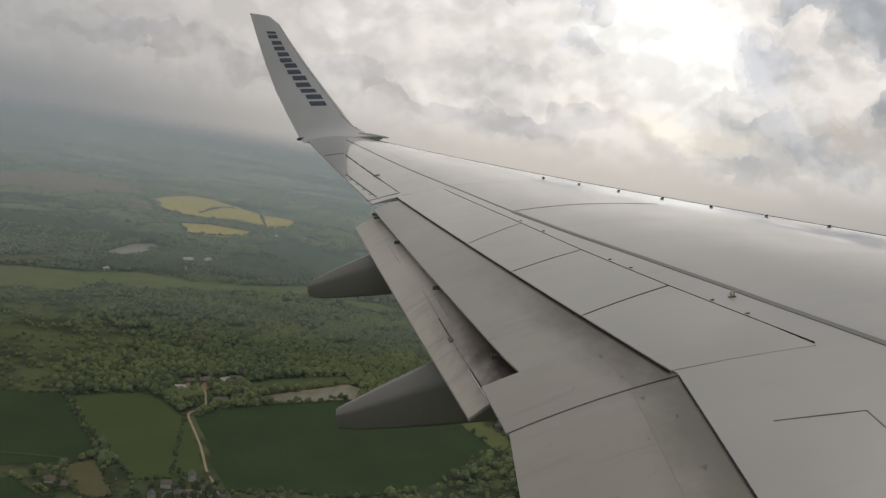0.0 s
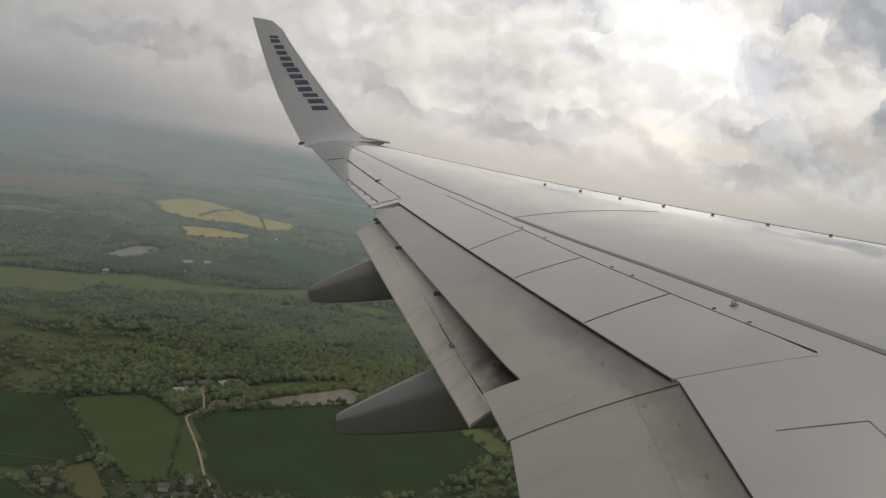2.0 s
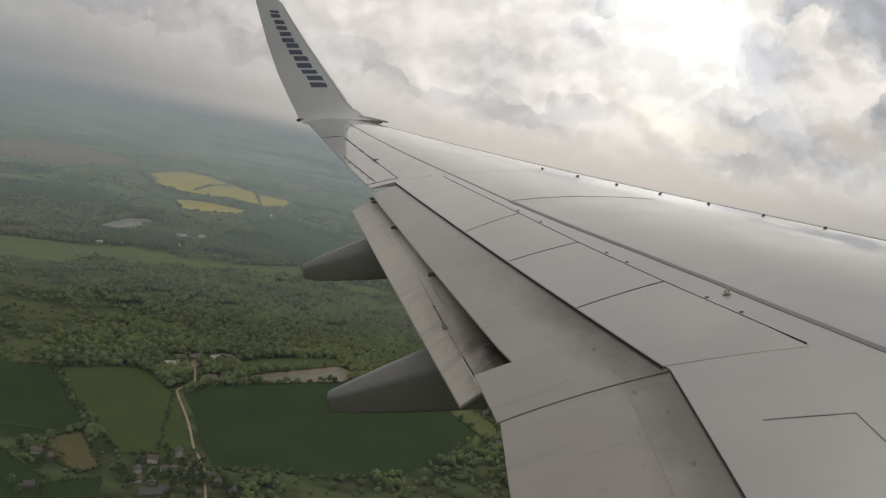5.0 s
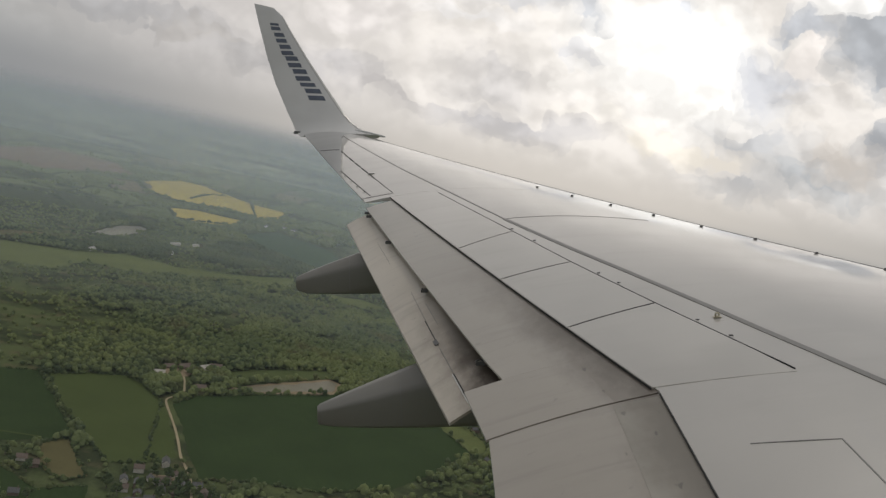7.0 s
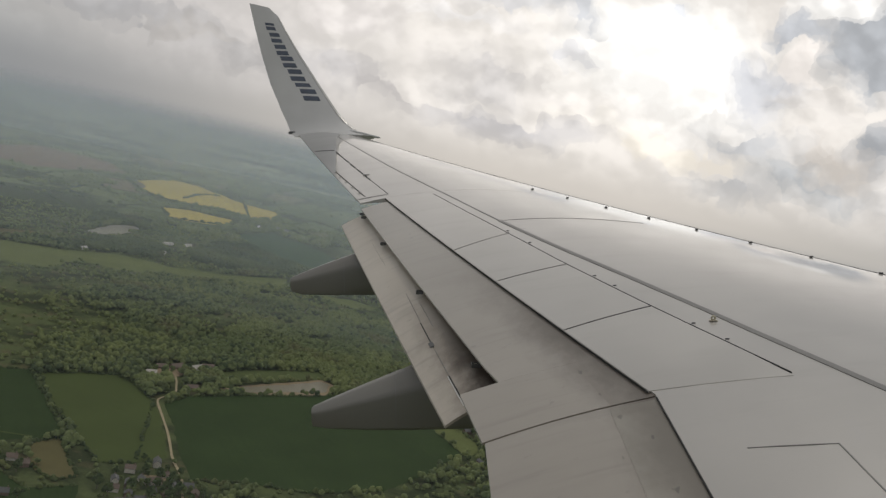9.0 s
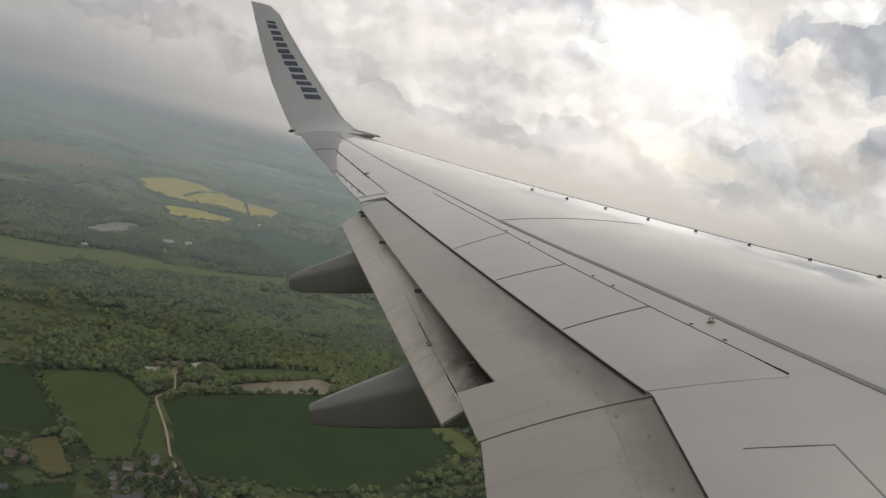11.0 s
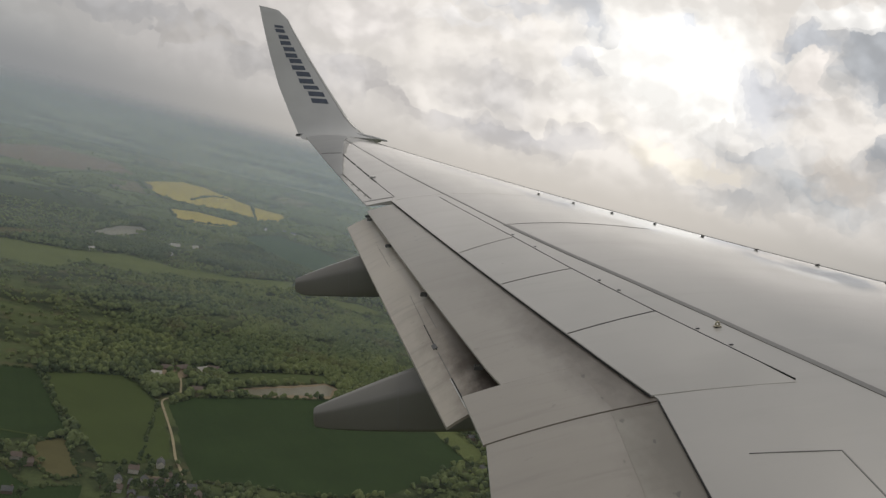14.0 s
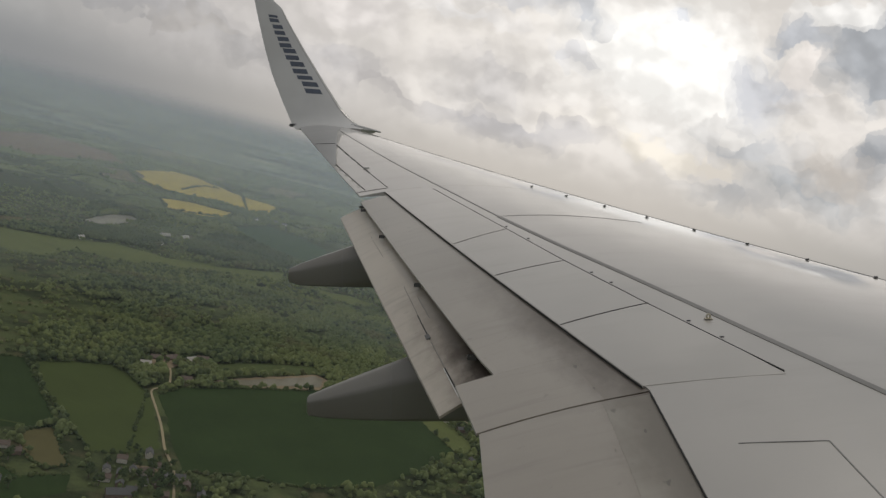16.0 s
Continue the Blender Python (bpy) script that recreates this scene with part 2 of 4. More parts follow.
WING_PAINT = material("wing grey paint", paint((0.405, 0.382, 0.345), 0.24, 0.12, 0.0, spec=0.8, coat=1.0, gloss=0.06))
SPOILER_PAINT = material("spoiler grey paint", paint((0.415, 0.392, 0.352), 0.24, 0.12, 5.0, spec=0.8, coat=1.0, gloss=0.07))
FLAP_PAINT = material("worn flap paint", paint((0.285, 0.252, 0.205), 0.33, 0.16, 9.0, 0.70, spec=0.8, coat=0.7, dust=0.5))
# aft flap: shade under the main flap painted in with the soot
AFT_PAINT = material("flap paint with sooting and shade", paint((0.45, 0.396, 0.322), 0.42, 0.16, 13.0, 1.0, (0.56, 0.253), spec=0.7, coat=0.5, dust=0.5))
STRIP_PAINT = material("darker flap strip paint", paint((0.27, 0.246, 0.20), 0.40, 0.3, 31.0, 0.5, spec=0.8, coat=0.2, dust=0.7))
TIP_DIM_PAINT = material("dimmed wing tip paint", paint((0.36, 0.36, 0.355), 0.24, 0.1, 17.0))
WINGLET_PAINT = material("winglet white paint", paint((0.61, 0.605, 0.59), 0.24, 0.05, 21.0))
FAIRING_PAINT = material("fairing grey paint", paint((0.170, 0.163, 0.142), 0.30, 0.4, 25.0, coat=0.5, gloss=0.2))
SEALANT = material("grey sealant", paint((0.17, 0.166, 0.156), 0.33, 0.1, 3.0, spec=0.5))
GAP_DARK = material("shadowed gap", plain((0.03, 0.03, 0.03), 0.8, 0.0))
STEEL = material("dark steel", plain((0.12, 0.12, 0.12), 0.4, 0.8, 60.0))
TAB_GREY = material("grey vortex tab", plain((0.13, 0.128, 0.125), 0.4, 0.0, 60.0))
BRASS = material("dull brass", plain((0.46, 0.42, 0.32), 0.4, 0.5, 60.0))
BLUE_MARK = material("dark blue lettering paint", plain((0.088, 0.104, 0.140), 0.4, 0.0, 8.0))


def foliage(lo, hi):
    def build(k):
        geo = k.add("ShaderNodeNewGeometry")
        pick = geo.outputs["Random Per Island"]
        n = k.noise(obj(k), 0.5, 4, 0.65)
        patch = k.noise(obj(k), 0.006, 4, 0.6)
        c = k.mix(pick, lo, hi)
        c = k.mix(k.ramp(patch, 0.4, 0.62), c, tuple(v * w for v, w in zip(hi, (1.2, 1.15, 1.0))))
        c = k.mix(k.math("MULTIPLY", n, 0.35), c, tuple(v * 0.6 for v in lo))
        rusty = k.noise(obj(k), 0.011, 5, 0.6)
        c = k.mix(k.math("MULTIPLY", k.ramp(rusty, 0.54, 0.70), 0.5), c, (0.125, 0.105, 0.050))
        return surface(k, c, 0.75, 0.0, n, 0.8, 0.08)
    return build


def field(base, scale=0.02, stripe=0.0, angle=0.0, vary=0.25):
    def build(k):
        p = obj(k)
        n = k.noise(p, scale, 5, 0.6)
        fine = k.noise(p, 0.6, 4, 0.7)
        c = k.mix(n, tuple(v * (1 - vary) for v in base), tuple(v * (1 + vary) for v in base))
        c = k.mix(k.math("MULTIPLY", fine, 0.35), c, tuple(v * 0.6 for v in base))
        if stripe:
            x, y, z = k.split(p)
            s = k.math("SINE", k.math("MULTIPLY", k.math("ADD", k.math("MULTIPLY", x, math.cos(angle)), k.math("MULTIPLY", y, math.sin(angle))), 0.5))
            c = k.mix(k.math("MULTIPLY", k.ramp(s, 0.85, 1.0), stripe), c, tuple(v * 0.7 for v in base))
        return surface(k, c, 0.85, 0.0, fine, 0.3, 0.04)
    return build


def land(k):
    p = obj(k)
    patch = k.noise(p, 0.0016, 5, 0.55)
    fine = k.noise(p, 0.08, 5, 0.65)
    bent = k.vec("ADD", k.vec("MULTIPLY", p, (1.0, 0.62, 1.0)), k.vec("SCALE", k.add_noise_way(p, 0.004), 90.0))
    vor = k.add("ShaderNodeTexVoronoi")
    k.put(vor.inputs["Vector"], bent)
    vor.inputs["Scale"].default_value = 0.0048
    edge = k.add("ShaderNodeTexVoronoi")
    edge.feature = "DISTANCE_TO_EDGE"
    k.put(edge.inputs["Vector"], bent)
    edge.inputs["Scale"].default_value = 0.0048
    tint, other, third = k.split(vor.outputs["Color"])
    fields = k.mix(tint, (0.062, 0.092, 0.034), (0.150, 0.170, 0.066))
    fields = k.mix(k.ramp(other, 0.80, 0.90), fields, (0.175, 0.135, 0.085))
    rough_grass = k.noise(p, 0.02, 6, 0.65)
    fields = k.mix(k.math("MULTIPLY", k.ramp(rough_grass, 0.35, 0.65), 0.5), fields, (0.082, 0.104, 0.040))
    hedge = k.ramp(k.math("ADD", edge.outputs["Distance"], k.math("MULTIPLY", fine, 0.035)), 0.052, 0.030)
    fields = k.mix(hedge, fields, (0.022, 0.034, 0.014))
    wood = k.mix(fine, (0.020, 0.030, 0.011), (0.058, 0.074, 0.027))
    c = k.mix(k.ramp(k.math("ADD", patch, k.math("MULTIPLY", third, 0.10)), 0.555, 0.63), fields, wood)
    # rough grass and dark litter under the nearer trees
    heath = k.noise(p, 0.013, 6, 0.66)
    floor = k.mix(k.ramp(heath, 0.40, 0.60), (0.032, 0.042, 0.016), (0.088, 0.108, 0.040))
    floor = k.mix(k.math("MULTIPLY", k.ramp(k.noise(p, 0.03, 5, 0.6), 0.52, 0.66), 0.55), floor, (0.120, 0.100, 0.050))
    c = k.mix(k.ramp(k.vec("LENGTH", p), 2350.0, 1950.0), c, floor)
    return surface(k, c, 0.9, 0.0, fine, 2.0, 0.1)


LAND = material("woodland floor and far fields", land)
WOOD_LEAVES = material("spring woodland leaves", foliage((0.102, 0.132, 0.054), (0.150, 0.182, 0.076)))
HEDGE_LEAVES = material("dark hedge leaves", foliage((0.044, 0.066, 0.030), (0.085, 0.110, 0.044)))
WHEAT_DARK = material("dark green wheat", field((0.036, 0.059, 0.018), 0.012, 0.25, 0.5, 0.35))
WHEAT_MID = material("mid green crop", field((0.070, 0.092, 0.028), 0.015, 0.2, 1.2))
PASTURE = material("pasture grass", field((0.092, 0.115, 0.042), 0.02))
BROWN_SOIL = material("bare brown soil", field((0.19, 0.13, 0.09), 0.02))
RAPE = material("flowering rape", field((0.46, 0.362, 0.072), 0.012, 0.0, 0.0, 0.25))
MEADOW_GRASS = material("bright meadow grass", field((0.128, 0.150, 0.052), 0.02))
COPSE_LEAVES = material("dark copse leaves", foliage((0.050, 0.072, 0.036), (0.088, 0.112, 0.052)))
SCRUB = material("dry scrub grass", field((0.125, 0.112, 0.05), 0.03))
SAND = material("pale sandy earth", field((0.30, 0.235, 0.15), 0.1))
CROP_FAR = material("smooth young crop", field((0.052, 0.085, 0.045), 0.006, 0.0, 0.0, 0.2))
CHALK = material("pale farm track", field((0.36, 0.305, 0.19), 0.08))
WATER = material("pond water", lambda k: surface(k, k.mix(k.noise(obj(k), 0.05), (0.15, 0.138, 0.095), (0.21, 0.188, 0.130)), 0.35, 0.0, k.noise(obj(k), 0.8), 0.05, 0.12))
BARK = material("brown bark", plain((0.12, 0.09, 0.065), 0.9, 0.0, 3.0))
BRICK = material("red brick wall", plain((0.19, 0.135, 0.10), 0.85, 0.0, 0.8))
RENDER_WALL = material("white rendered wall", plain((0.60, 0.56, 0.49), 0.8, 0.0, 0.6, 0.15))
TILE = material("brown roof tiles", plain((0.145, 0.108, 0.085), 0.8, 0.0, 0.7))
SLATE = material("grey slate roof", plain((0.10, 0.098, 0.095), 0.75, 0.0, 0.7))
TIN = material("pale sheet metal roof", plain((0.42, 0.39, 0.34), 0.6, 0.0, 0.5, 0.2))
BARE_METAL = material("bare bright metal", plain((0.60, 0.59, 0.56), 0.4, 0.3, 30.0, 0.1))


# ---- building helpers ----
def mesh_object(name, verts, faces, mat, parent=None, label="", smooth=False):
    me = bpy.data.meshes.new(name)
    me.from_pydata([tuple(v) for v in verts], [], faces)
    me.validate()
    bm = bmesh.new()
    bm.from_mesh(me)
    bmesh.ops.recalc_face_normals(bm, faces=bm.faces)
    bm.to_mesh(me)
    bm.free()
    me.materials.append(mat)
    if smooth:
        me.shade_smooth()
        me.set_sharp_from_angle(angle=radians(40))
    ob = new(name, me)
    if parent:
        ob.parent = parent
    if label:
        tagged(ob, label)
    return ob


def loft(name, loops, mat, parent=None, label="", smooth=True, caps=True):
    """A closed skin through loops that all have the same number of points."""
    n = len(loops[0])
    verts = [p for loop in loops for p in loop]
    faces = []
    for i in range(len(loops) - 1):
        for j in range(n):
            a, b = i * n + j, i * n + (j + 1) % n
            faces.append((a, b, b + n, a + n))
    if caps:
        faces.append(tuple(range(n)))
        faces.append(tuple(range((len(loops) - 1) * n, len(loops) * n)))
    return mesh_object(name, verts, faces, mat, parent, label, smooth)


def slab(name, grid, thick, mat, parent=None, label="", smooth=True):
    """A sheet of given thickness below the rows of points in grid."""
    rows, cols = len(grid), len(grid[0])
    top = [p for row in grid for p in row]
    verts = top + [(x, y, z - thick) for x, y, z in top]
    o = rows * cols
    faces = []
    for i in range(rows - 1):
        for j in range(cols - 1):
            a, b, c, d = i * cols + j, i * cols + j + 1, (i + 1) * cols + j + 1, (i + 1) * cols + j
            faces += [(a, b, c, d), (o + a, o + d, o + c, o + b)]
    ring = [(0, j) for j in range(cols)] + [(i, cols - 1) for i in range(1, rows)] + [(rows - 1, j) for j in range(cols - 2, -1, -1)] + [(i, 0) for i in range(rows - 2, 0, -1)]
    idx = [i * cols + j for i, j in ring]
    for a, b in zip(idx, idx[1:] + idx[:1]):
        faces.append((a, b, o + b, o + a))
    return mesh_object(name, verts, faces, mat, parent, label, smooth)


def lerp(a, b, f):
    return a + (b - a) * f


def piecewise(table, y):
    for (y0, v0), (y1, v1) in zip(table, table[1:]):
        if y <= y1 or (y1, v1) == table[-1]:
            return lerp(v0, v1, (y - y0) / (y1 - y0))


# ---- the wing: shape laws, in the aircraft's axes ----
def x_lead(y):
    return 8.06 - 0.60 * y


def chord(y):
    return 7.61 - 0.39 * y


def z_ref(y):
    return -1.55 + 0.085 * y + 0.0026 * y * y


def z_top(x, y):
    """Height of the upper skin."""
    c = chord(y)
    f = max(0.0, (x_lead(y) - x) / c)
    return z_ref(y) + c * (-0.30 * (f - 0.4) ** 2 if f > 0.4 else -0.042 * ((0.4 - f) / 0.4) ** 1.7)


KINK_Y, SPOILER_X0 = 4.46, 1.19


def x_spoiler(y):
    """Rear edge of the spoilers: square to the fuselage inboard, swept outboard of the kink."""
    return SPOILER_X0 - max(0.0, y - KINK_Y) * 0.3105


def x_hinge(y):
    return piecewise([(3.0, 2.49), (4.39, 1.96), (4.96, 1.755), (5.73, 1.475), (6.89, 1.07), (8.01, 0.70), (10.26, -0.08)], y)


def x_spar(y):
    return piecewise([(1.5, 3.24), (4.21, 2.28), (4.58, 2.15), (5.24, 1.91), (5.56, 1.80), (6.49, 1.45), (7.42, 1.08), (8.59, 0.64), (9.95, 0.16), (12.06, -0.62), (15.43, -1.80)], y)


def x_trail(y):
    """Trailing edge outboard of the flap."""
    return -1.45 - 0.29 * (y - 12.06)


wing = tagged(new("aircraft_wing"), "light grey airliner wing with spoilers, lowered flaps and blended winglet", "aircraft wing")
wing.matrix_world = AIRCRAFT


def section(y, x_rear, steps=22, sharp=False):
    """Loop round the wing at y: upper skin from the rear to the nose, then the lower skin back."""
    c, xl = chord(y), x_lead(y)
    end = (xl - x_rear) / c
    top = []
    for i in range(steps + 1):
        f = end * (1 - i / steps) ** 1.5
        top.append((xl - f * c, y, z_top(xl - f * c, y)))
    loop = list(top)
    zl = top[-1][2]
    for i in range(1, steps + 1):
        f = end * (i / steps) ** 1.5
        deep = c * 0.05 * math.sqrt(min(1.0, f / 0.12)) + c * 0.02 * f
        z = min(zl - deep, z_top(xl - f * c, y) - 0.03)
        if sharp:
            z = lerp(z, z_top(xl - f * c, y) - 0.012, (i / steps) ** 2.0)
        loop.append((xl - f * c, y, z))
    return loop


def build_box():
    ys = [-0.4 + i * 0.3 for i in range(16)] + [KINK_Y] + [KINK_Y + i * 0.4483 for i in range(1, 14)]
    loft("wing_box", [section(y, x_spoiler(y)) for y in ys], WING_PAINT, wing, "glossy light grey wing skin")
    ys = [10.292 + i * 0.2947 for i in range(7)]
    loft("outer_wing_box", [section(y, x_trail(y), sharp=True) for y in ys], WING_PAINT, wing, "outer light grey wing skin")


def x_patch(y):
    """Line where the wing skin meets the tip panel, which is painted darker."""
    return piecewise([(12.06, -1.45), (13.9, -1.65), (15.35, -1.80), (16.0, -1.72)], y)


def build_tip():
    ys = [12.06 + i * 0.28 for i in range(15)]
    loft("tip_wing_box", [section(y, x_patch(y), sharp=True) for y in ys], WING_PAINT, wing)
    grid = []
    for i in range(16):
        y = 12.07 + 4.05 * i / 15
        grid.append([(lerp(x_patch(y), x_trail(y), s / 6), y, z_top(lerp(x_patch(y), x_trail(y), s / 6), y) + 0.003) for s in range(7)])
    # darker grey paints in the weaker sky reflection of the upturned skin
    slab("tip_panel", grid, 0.012, TIP_DIM_PAINT, wing, "tip panel painted darker for its weaker reflection")
    strip("tip_panel_seam", line(x_patch(13.98) - 0.03, 13.98, x_trail(14.2) + 0.03, 14.2), 0.02, GAP_DARK, 0.006)


WINGLET = [  # lead x, y, z; trail x, y, z
    (-1.14, 15.78, 0.355, -2.68, 16.03, 0.39),
    (-1.48, 16.03, 0.49, -2.79, 16.18, 0.52),
    (-1.66, 16.17, 0.62, -2.86, 16.25, 0.68),
    (-1.85, 16.30, 0.82, -2.96, 16.33, 0.88),
    (-2.23, 16.50, 1.38, -3.20, 16.50, 1.43),
    (-2.62, 16.67, 1.98, -3.39, 16.67, 2.02),
    (-2.93, 16.80, 2.50, -3.53, 16.80, 2.56),
    (-3.07, 16.86, 2.76, -3.60, 16.86, 2.86),
    (-3.25, 16.89, 2.93, -3.64, 16.90, 3.03),
]


def winglet_point(level, f, lift=0.0):
    """Point on the winglet's inner face: level along WINGLET, f from the leading (0) to the trailing edge (1)."""
    i = min(int(level), len(WINGLET) - 2)
    row = [lerp(a, b, level - i) for a, b in zip(WINGLET[i], WINGLET[i + 1])]
    a, b = Vector(row[:3]), Vector(row[3:])
    c = (b - a).length
    up = (Vector(WINGLET[i + 1][:3]) + Vector(WINGLET[i + 1][3:]) - Vector(WINGLET[i][:3]) - Vector(WINGLET[i][3:]))
    n = up.cross(b - a).normalized()
    if n.y > 0:
        n = -n
    t = c * 0.045 * 4 * (math.sqrt(f) * (1 - f) * 0.65)
    return a.lerp(b, f) + n * (t + lift), a.lerp(b, f) - n * t


def build_winglet():
    loops = []
    for level in range(len(WINGLET)):
        fs = [(i / 12) ** 1.6 for i in range(13)]
        inner = [winglet_point(level, f)[0] for f in fs]
        outer = [winglet_point(level, f)[1] for f in fs]
        loops.append(inner + outer[-2:0:-1])
    blade = loft("winglet", loops, WINGLET_PAINT, wing, "upswept white blended winglet")
    for name, f0, f1, lift, mat in (("leading_edge_rim", 0.0, 0.045, 0.003, BARE_METAL), ("rim_seam", 0.05, 0.06, 0.003, TIP_DIM_PAINT)):
        g = [[tuple(winglet_point(lerp(1.0, 6.9, i / 24), f, lift)[0]) for f in (f0, lerp(f0, f1, 0.4), f1)] for i in range(25)]
        verts = [p for r in g for p in r]
        mesh_object(name, verts, [(i * 3 + j, i * 3 + j + 1, i * 3 + j + 4, i * 3 + j + 3) for i in range(24) for j in range(2)], mat, blade, smooth=True)
    # the painted name, as plain bars: level of the middle, place across, half length
    marks = [(6.12, 0.47, 0.21), (5.62, 0.455, 0.18), (5.16, 0.44, 0.19), (4.74, 0.41, 0.18), (4.30, 0.38, 0.19), (3.97, 0.355, 0.07), (3.62, 0.33, 0.20)]
    for level, f, half in marks:
        for side in ((-1, 1) if half > 0.1 else (0,)):
            g = []
            for a in (-1, 0, 1):
                t = level + side * half * 0.62 + a * half * (0.42 if side else 1.0)
                g.append([tuple(winglet_point(t, f + b * 0.15 - 0.05 * (t - level), 0.005)[0]) for b in (-1, 0, 1)])
            verts = [p for r in g for p in r]
            faces = [(i * 3 + j, i * 3 + j + 1, i * 3 + j + 4, i * 3 + j + 3) for i in range(2) for j in range(2)]
            mesh_object("lettering_bar", verts, faces, BLUE_MARK, blade, "dark blue painted bar")


def strip(name, pts, width, mat, lift=0.0025, label=""):
    """A thin band along points (x, y) on the upper skin."""
    grid = []
    for i, (x, y) in enumerate(pts):
        x0, y0 = pts[max(0, i - 1)]
        x1, y1 = pts[min(len(pts) - 1, i + 1)]
        d = Vector((x1 - x0, y1 - y0)).normalized()
        nx, ny = -d.y * width / 2, d.x * width / 2
        grid.append([(x + s * nx, y + s * ny, z_top(x + s * nx, y + s * ny) + lift) for s in (-1, 0, 1)])
    return slab(name, grid, lift + 0.004, mat, wing, label)


def line(x0, y0, x1, y1, n=8):
    return [(lerp(x0, x1, i / n), lerp(y0, y1, i / n)) for i in range(n + 1)]


def build_lines():
    ys = [-0.1 + i * 0.433 for i in range(21)]
    strip("spar_sealant", [(x_spar(y), y) for y in ys], 0.044, SEALANT, 0.0028, "grey sealant band over the rear spar")
    ys = [8.55 + i * 0.4 for i in range(18)]
    strip("spar_seam", [(x_spar(y), y) for y in ys], 0.014, SEALANT, 0.003)
    strip("panel_seam", line(0.67, 8.57, 2.13, 8.56), 0.010, SEALANT)
    ys = [4.6 + i * 0.4 for i in range(28)]
    strip("slat_seam", [(x_lead(y) - 0.02, y) for y in ys], 0.011, SEALANT, 0.003)
    ys = [4.46 + i * 0.2264 for i in range(26)]
    strip("hinge_gap", [(x_hinge(y), y) for y in ys], 0.0045, GAP_DARK, 0.008)
    strip("access_panel_seam", line(1.45, 3.80, 1.84, 3.71), 0.005, SEALANT)
    strip("access_panel_seam", line(1.84, 3.71, 1.86, 2.4), 0.006, SEALANT)
    # the gaps ahead of the aileron and of its tab, broken at the hinges
    for f0, f1, width in ((0.0, 0.27, 0.008), (0.28, 0.37, 0.020), (0.40, 0.53, 0.020), (0.55, 0.66, 0.022), (0.69, 0.80, 0.022), (0.82, 1.0, 0.020)):
        strip("aileron_gap", line(lerp(-0.61, -1.66, f0), lerp(10.49, 13.9, f0), lerp(-0.61, -1.66, f1), lerp(10.49, 13.9, f1), 4), width, GAP_DARK)
    strip("tab_gap", line(-0.90, 10.56, -1.52, 12.5), 0.012, GAP_DARK)
    for f in (0.12, 0.32, 0.52, 0.72, 0.90):
        x, y = lerp(-0.90, -1.52, f) - 0.02, lerp(10.56, 12.5, f)
        box("tab_hinge", (x, y, z_top(x, y) + 0.006), (0.05, 0.018, 0.008), BARE_METAL, wing, 0.003)
    x, y = lerp(-0.61, -1.66, 0.385) + 0.03, lerp(10.49, 13.9, 0.385)
    box("aileron_hinge_cover", (x, y, z_top(x, y) + 0.005), (0.10, 0.06, 0.012), WINGLET_PAINT, wing, 0.005)
    strip("aileron_end_gap", line(-0.60, 10.46, -1.02, 10.50), 0.03, SEALANT)


def build_spoilers():
    # side edges: rear y, hinge y
    edges = [(4.50, 4.42), (5.52, 5.70), (6.71, 6.86), (7.74, 8.02), (10.25, 10.15)]
    for (r0, h0), (r1, h1) in zip(edges, edges[1:]):
        grid = []
        n = 8
        for i in range(n + 1):
            t = lerp(0.008 / (r1 - r0), 1 - 0.008 / (r1 - r0), i / n)
            yr, yh = lerp(r0, r1, t), lerp(h0, h1, t)
            row = []
            for s in range(6):
                f = s / 5
                x, y = lerp(x_hinge(yh) - 0.012, x_spoiler(yr) - 0.02, f), lerp(yh, yr, f)
                row.append((x, y, z_top(x, y) + 0.0015 + 0.0085 * min(1.0, max(0.0, (y - 4.45) / 0.25))))
            grid.append(row)
        slab("spoiler", grid, 0.0075, SPOILER_PAINT, wing)
    strip("spoiler_side_gap", line(x_hinge(5.70), 5.70, x_spoiler(5.52), 5.52), 0.006, GAP_DARK, 0.0115)
    strip("spoiler_side_gap", line(x_hinge(6.86), 6.86, x_spoiler(6.71), 6.71), 0.006, GAP_DARK, 0.0115)
    strip("spoiler_side_gap", line(x_hinge(8.02), 8.02, x_spoiler(7.74), 7.74), 0.006, SEALANT, 0.0115)
    # rear edge: dark strips painted as the shadow gap, and a thin bare lip
    strip("spoiler_shadow_gap", [(x_spoiler(y) - 0.004, y) for y in [-0.2 + i * 0.4636 for i in range(11)]], 0.006, GAP_DARK, 0.003)
    ys = [4.50 + i * 0.2875 for i in range(21)]
    strip("spoiler_shadow_gap", [(x_spoiler(y) - 0.022, y) for y in ys], 0.005, GAP_DARK, 0.006)
    strip("spoiler_edge", [(x_spoiler(y) - 0.017, y) for y in ys], 0.004, SPOILER_PAINT, 0.0112, "thin bare lip of the spoilers")


FLAP_T = math.tan(radians(15))


def z_flap(x, y):
    """Upper skin of the flap, slightly cambered."""
    deep = 0.96 if y < 5.07 else x_spoiler(y) - x_flap_rear(y)
    f = min(1.0, max(0.0, (x_spoiler(y) - x) / deep))
    return z_top(x_spoiler(y), y) - 0.011 - FLAP_T * (x_spoiler(y) - x) + 0.085 * deep * f * (1 - f)


def x_flap_rear(y):
    return -0.92 + (10.16 - y) * 0.2530


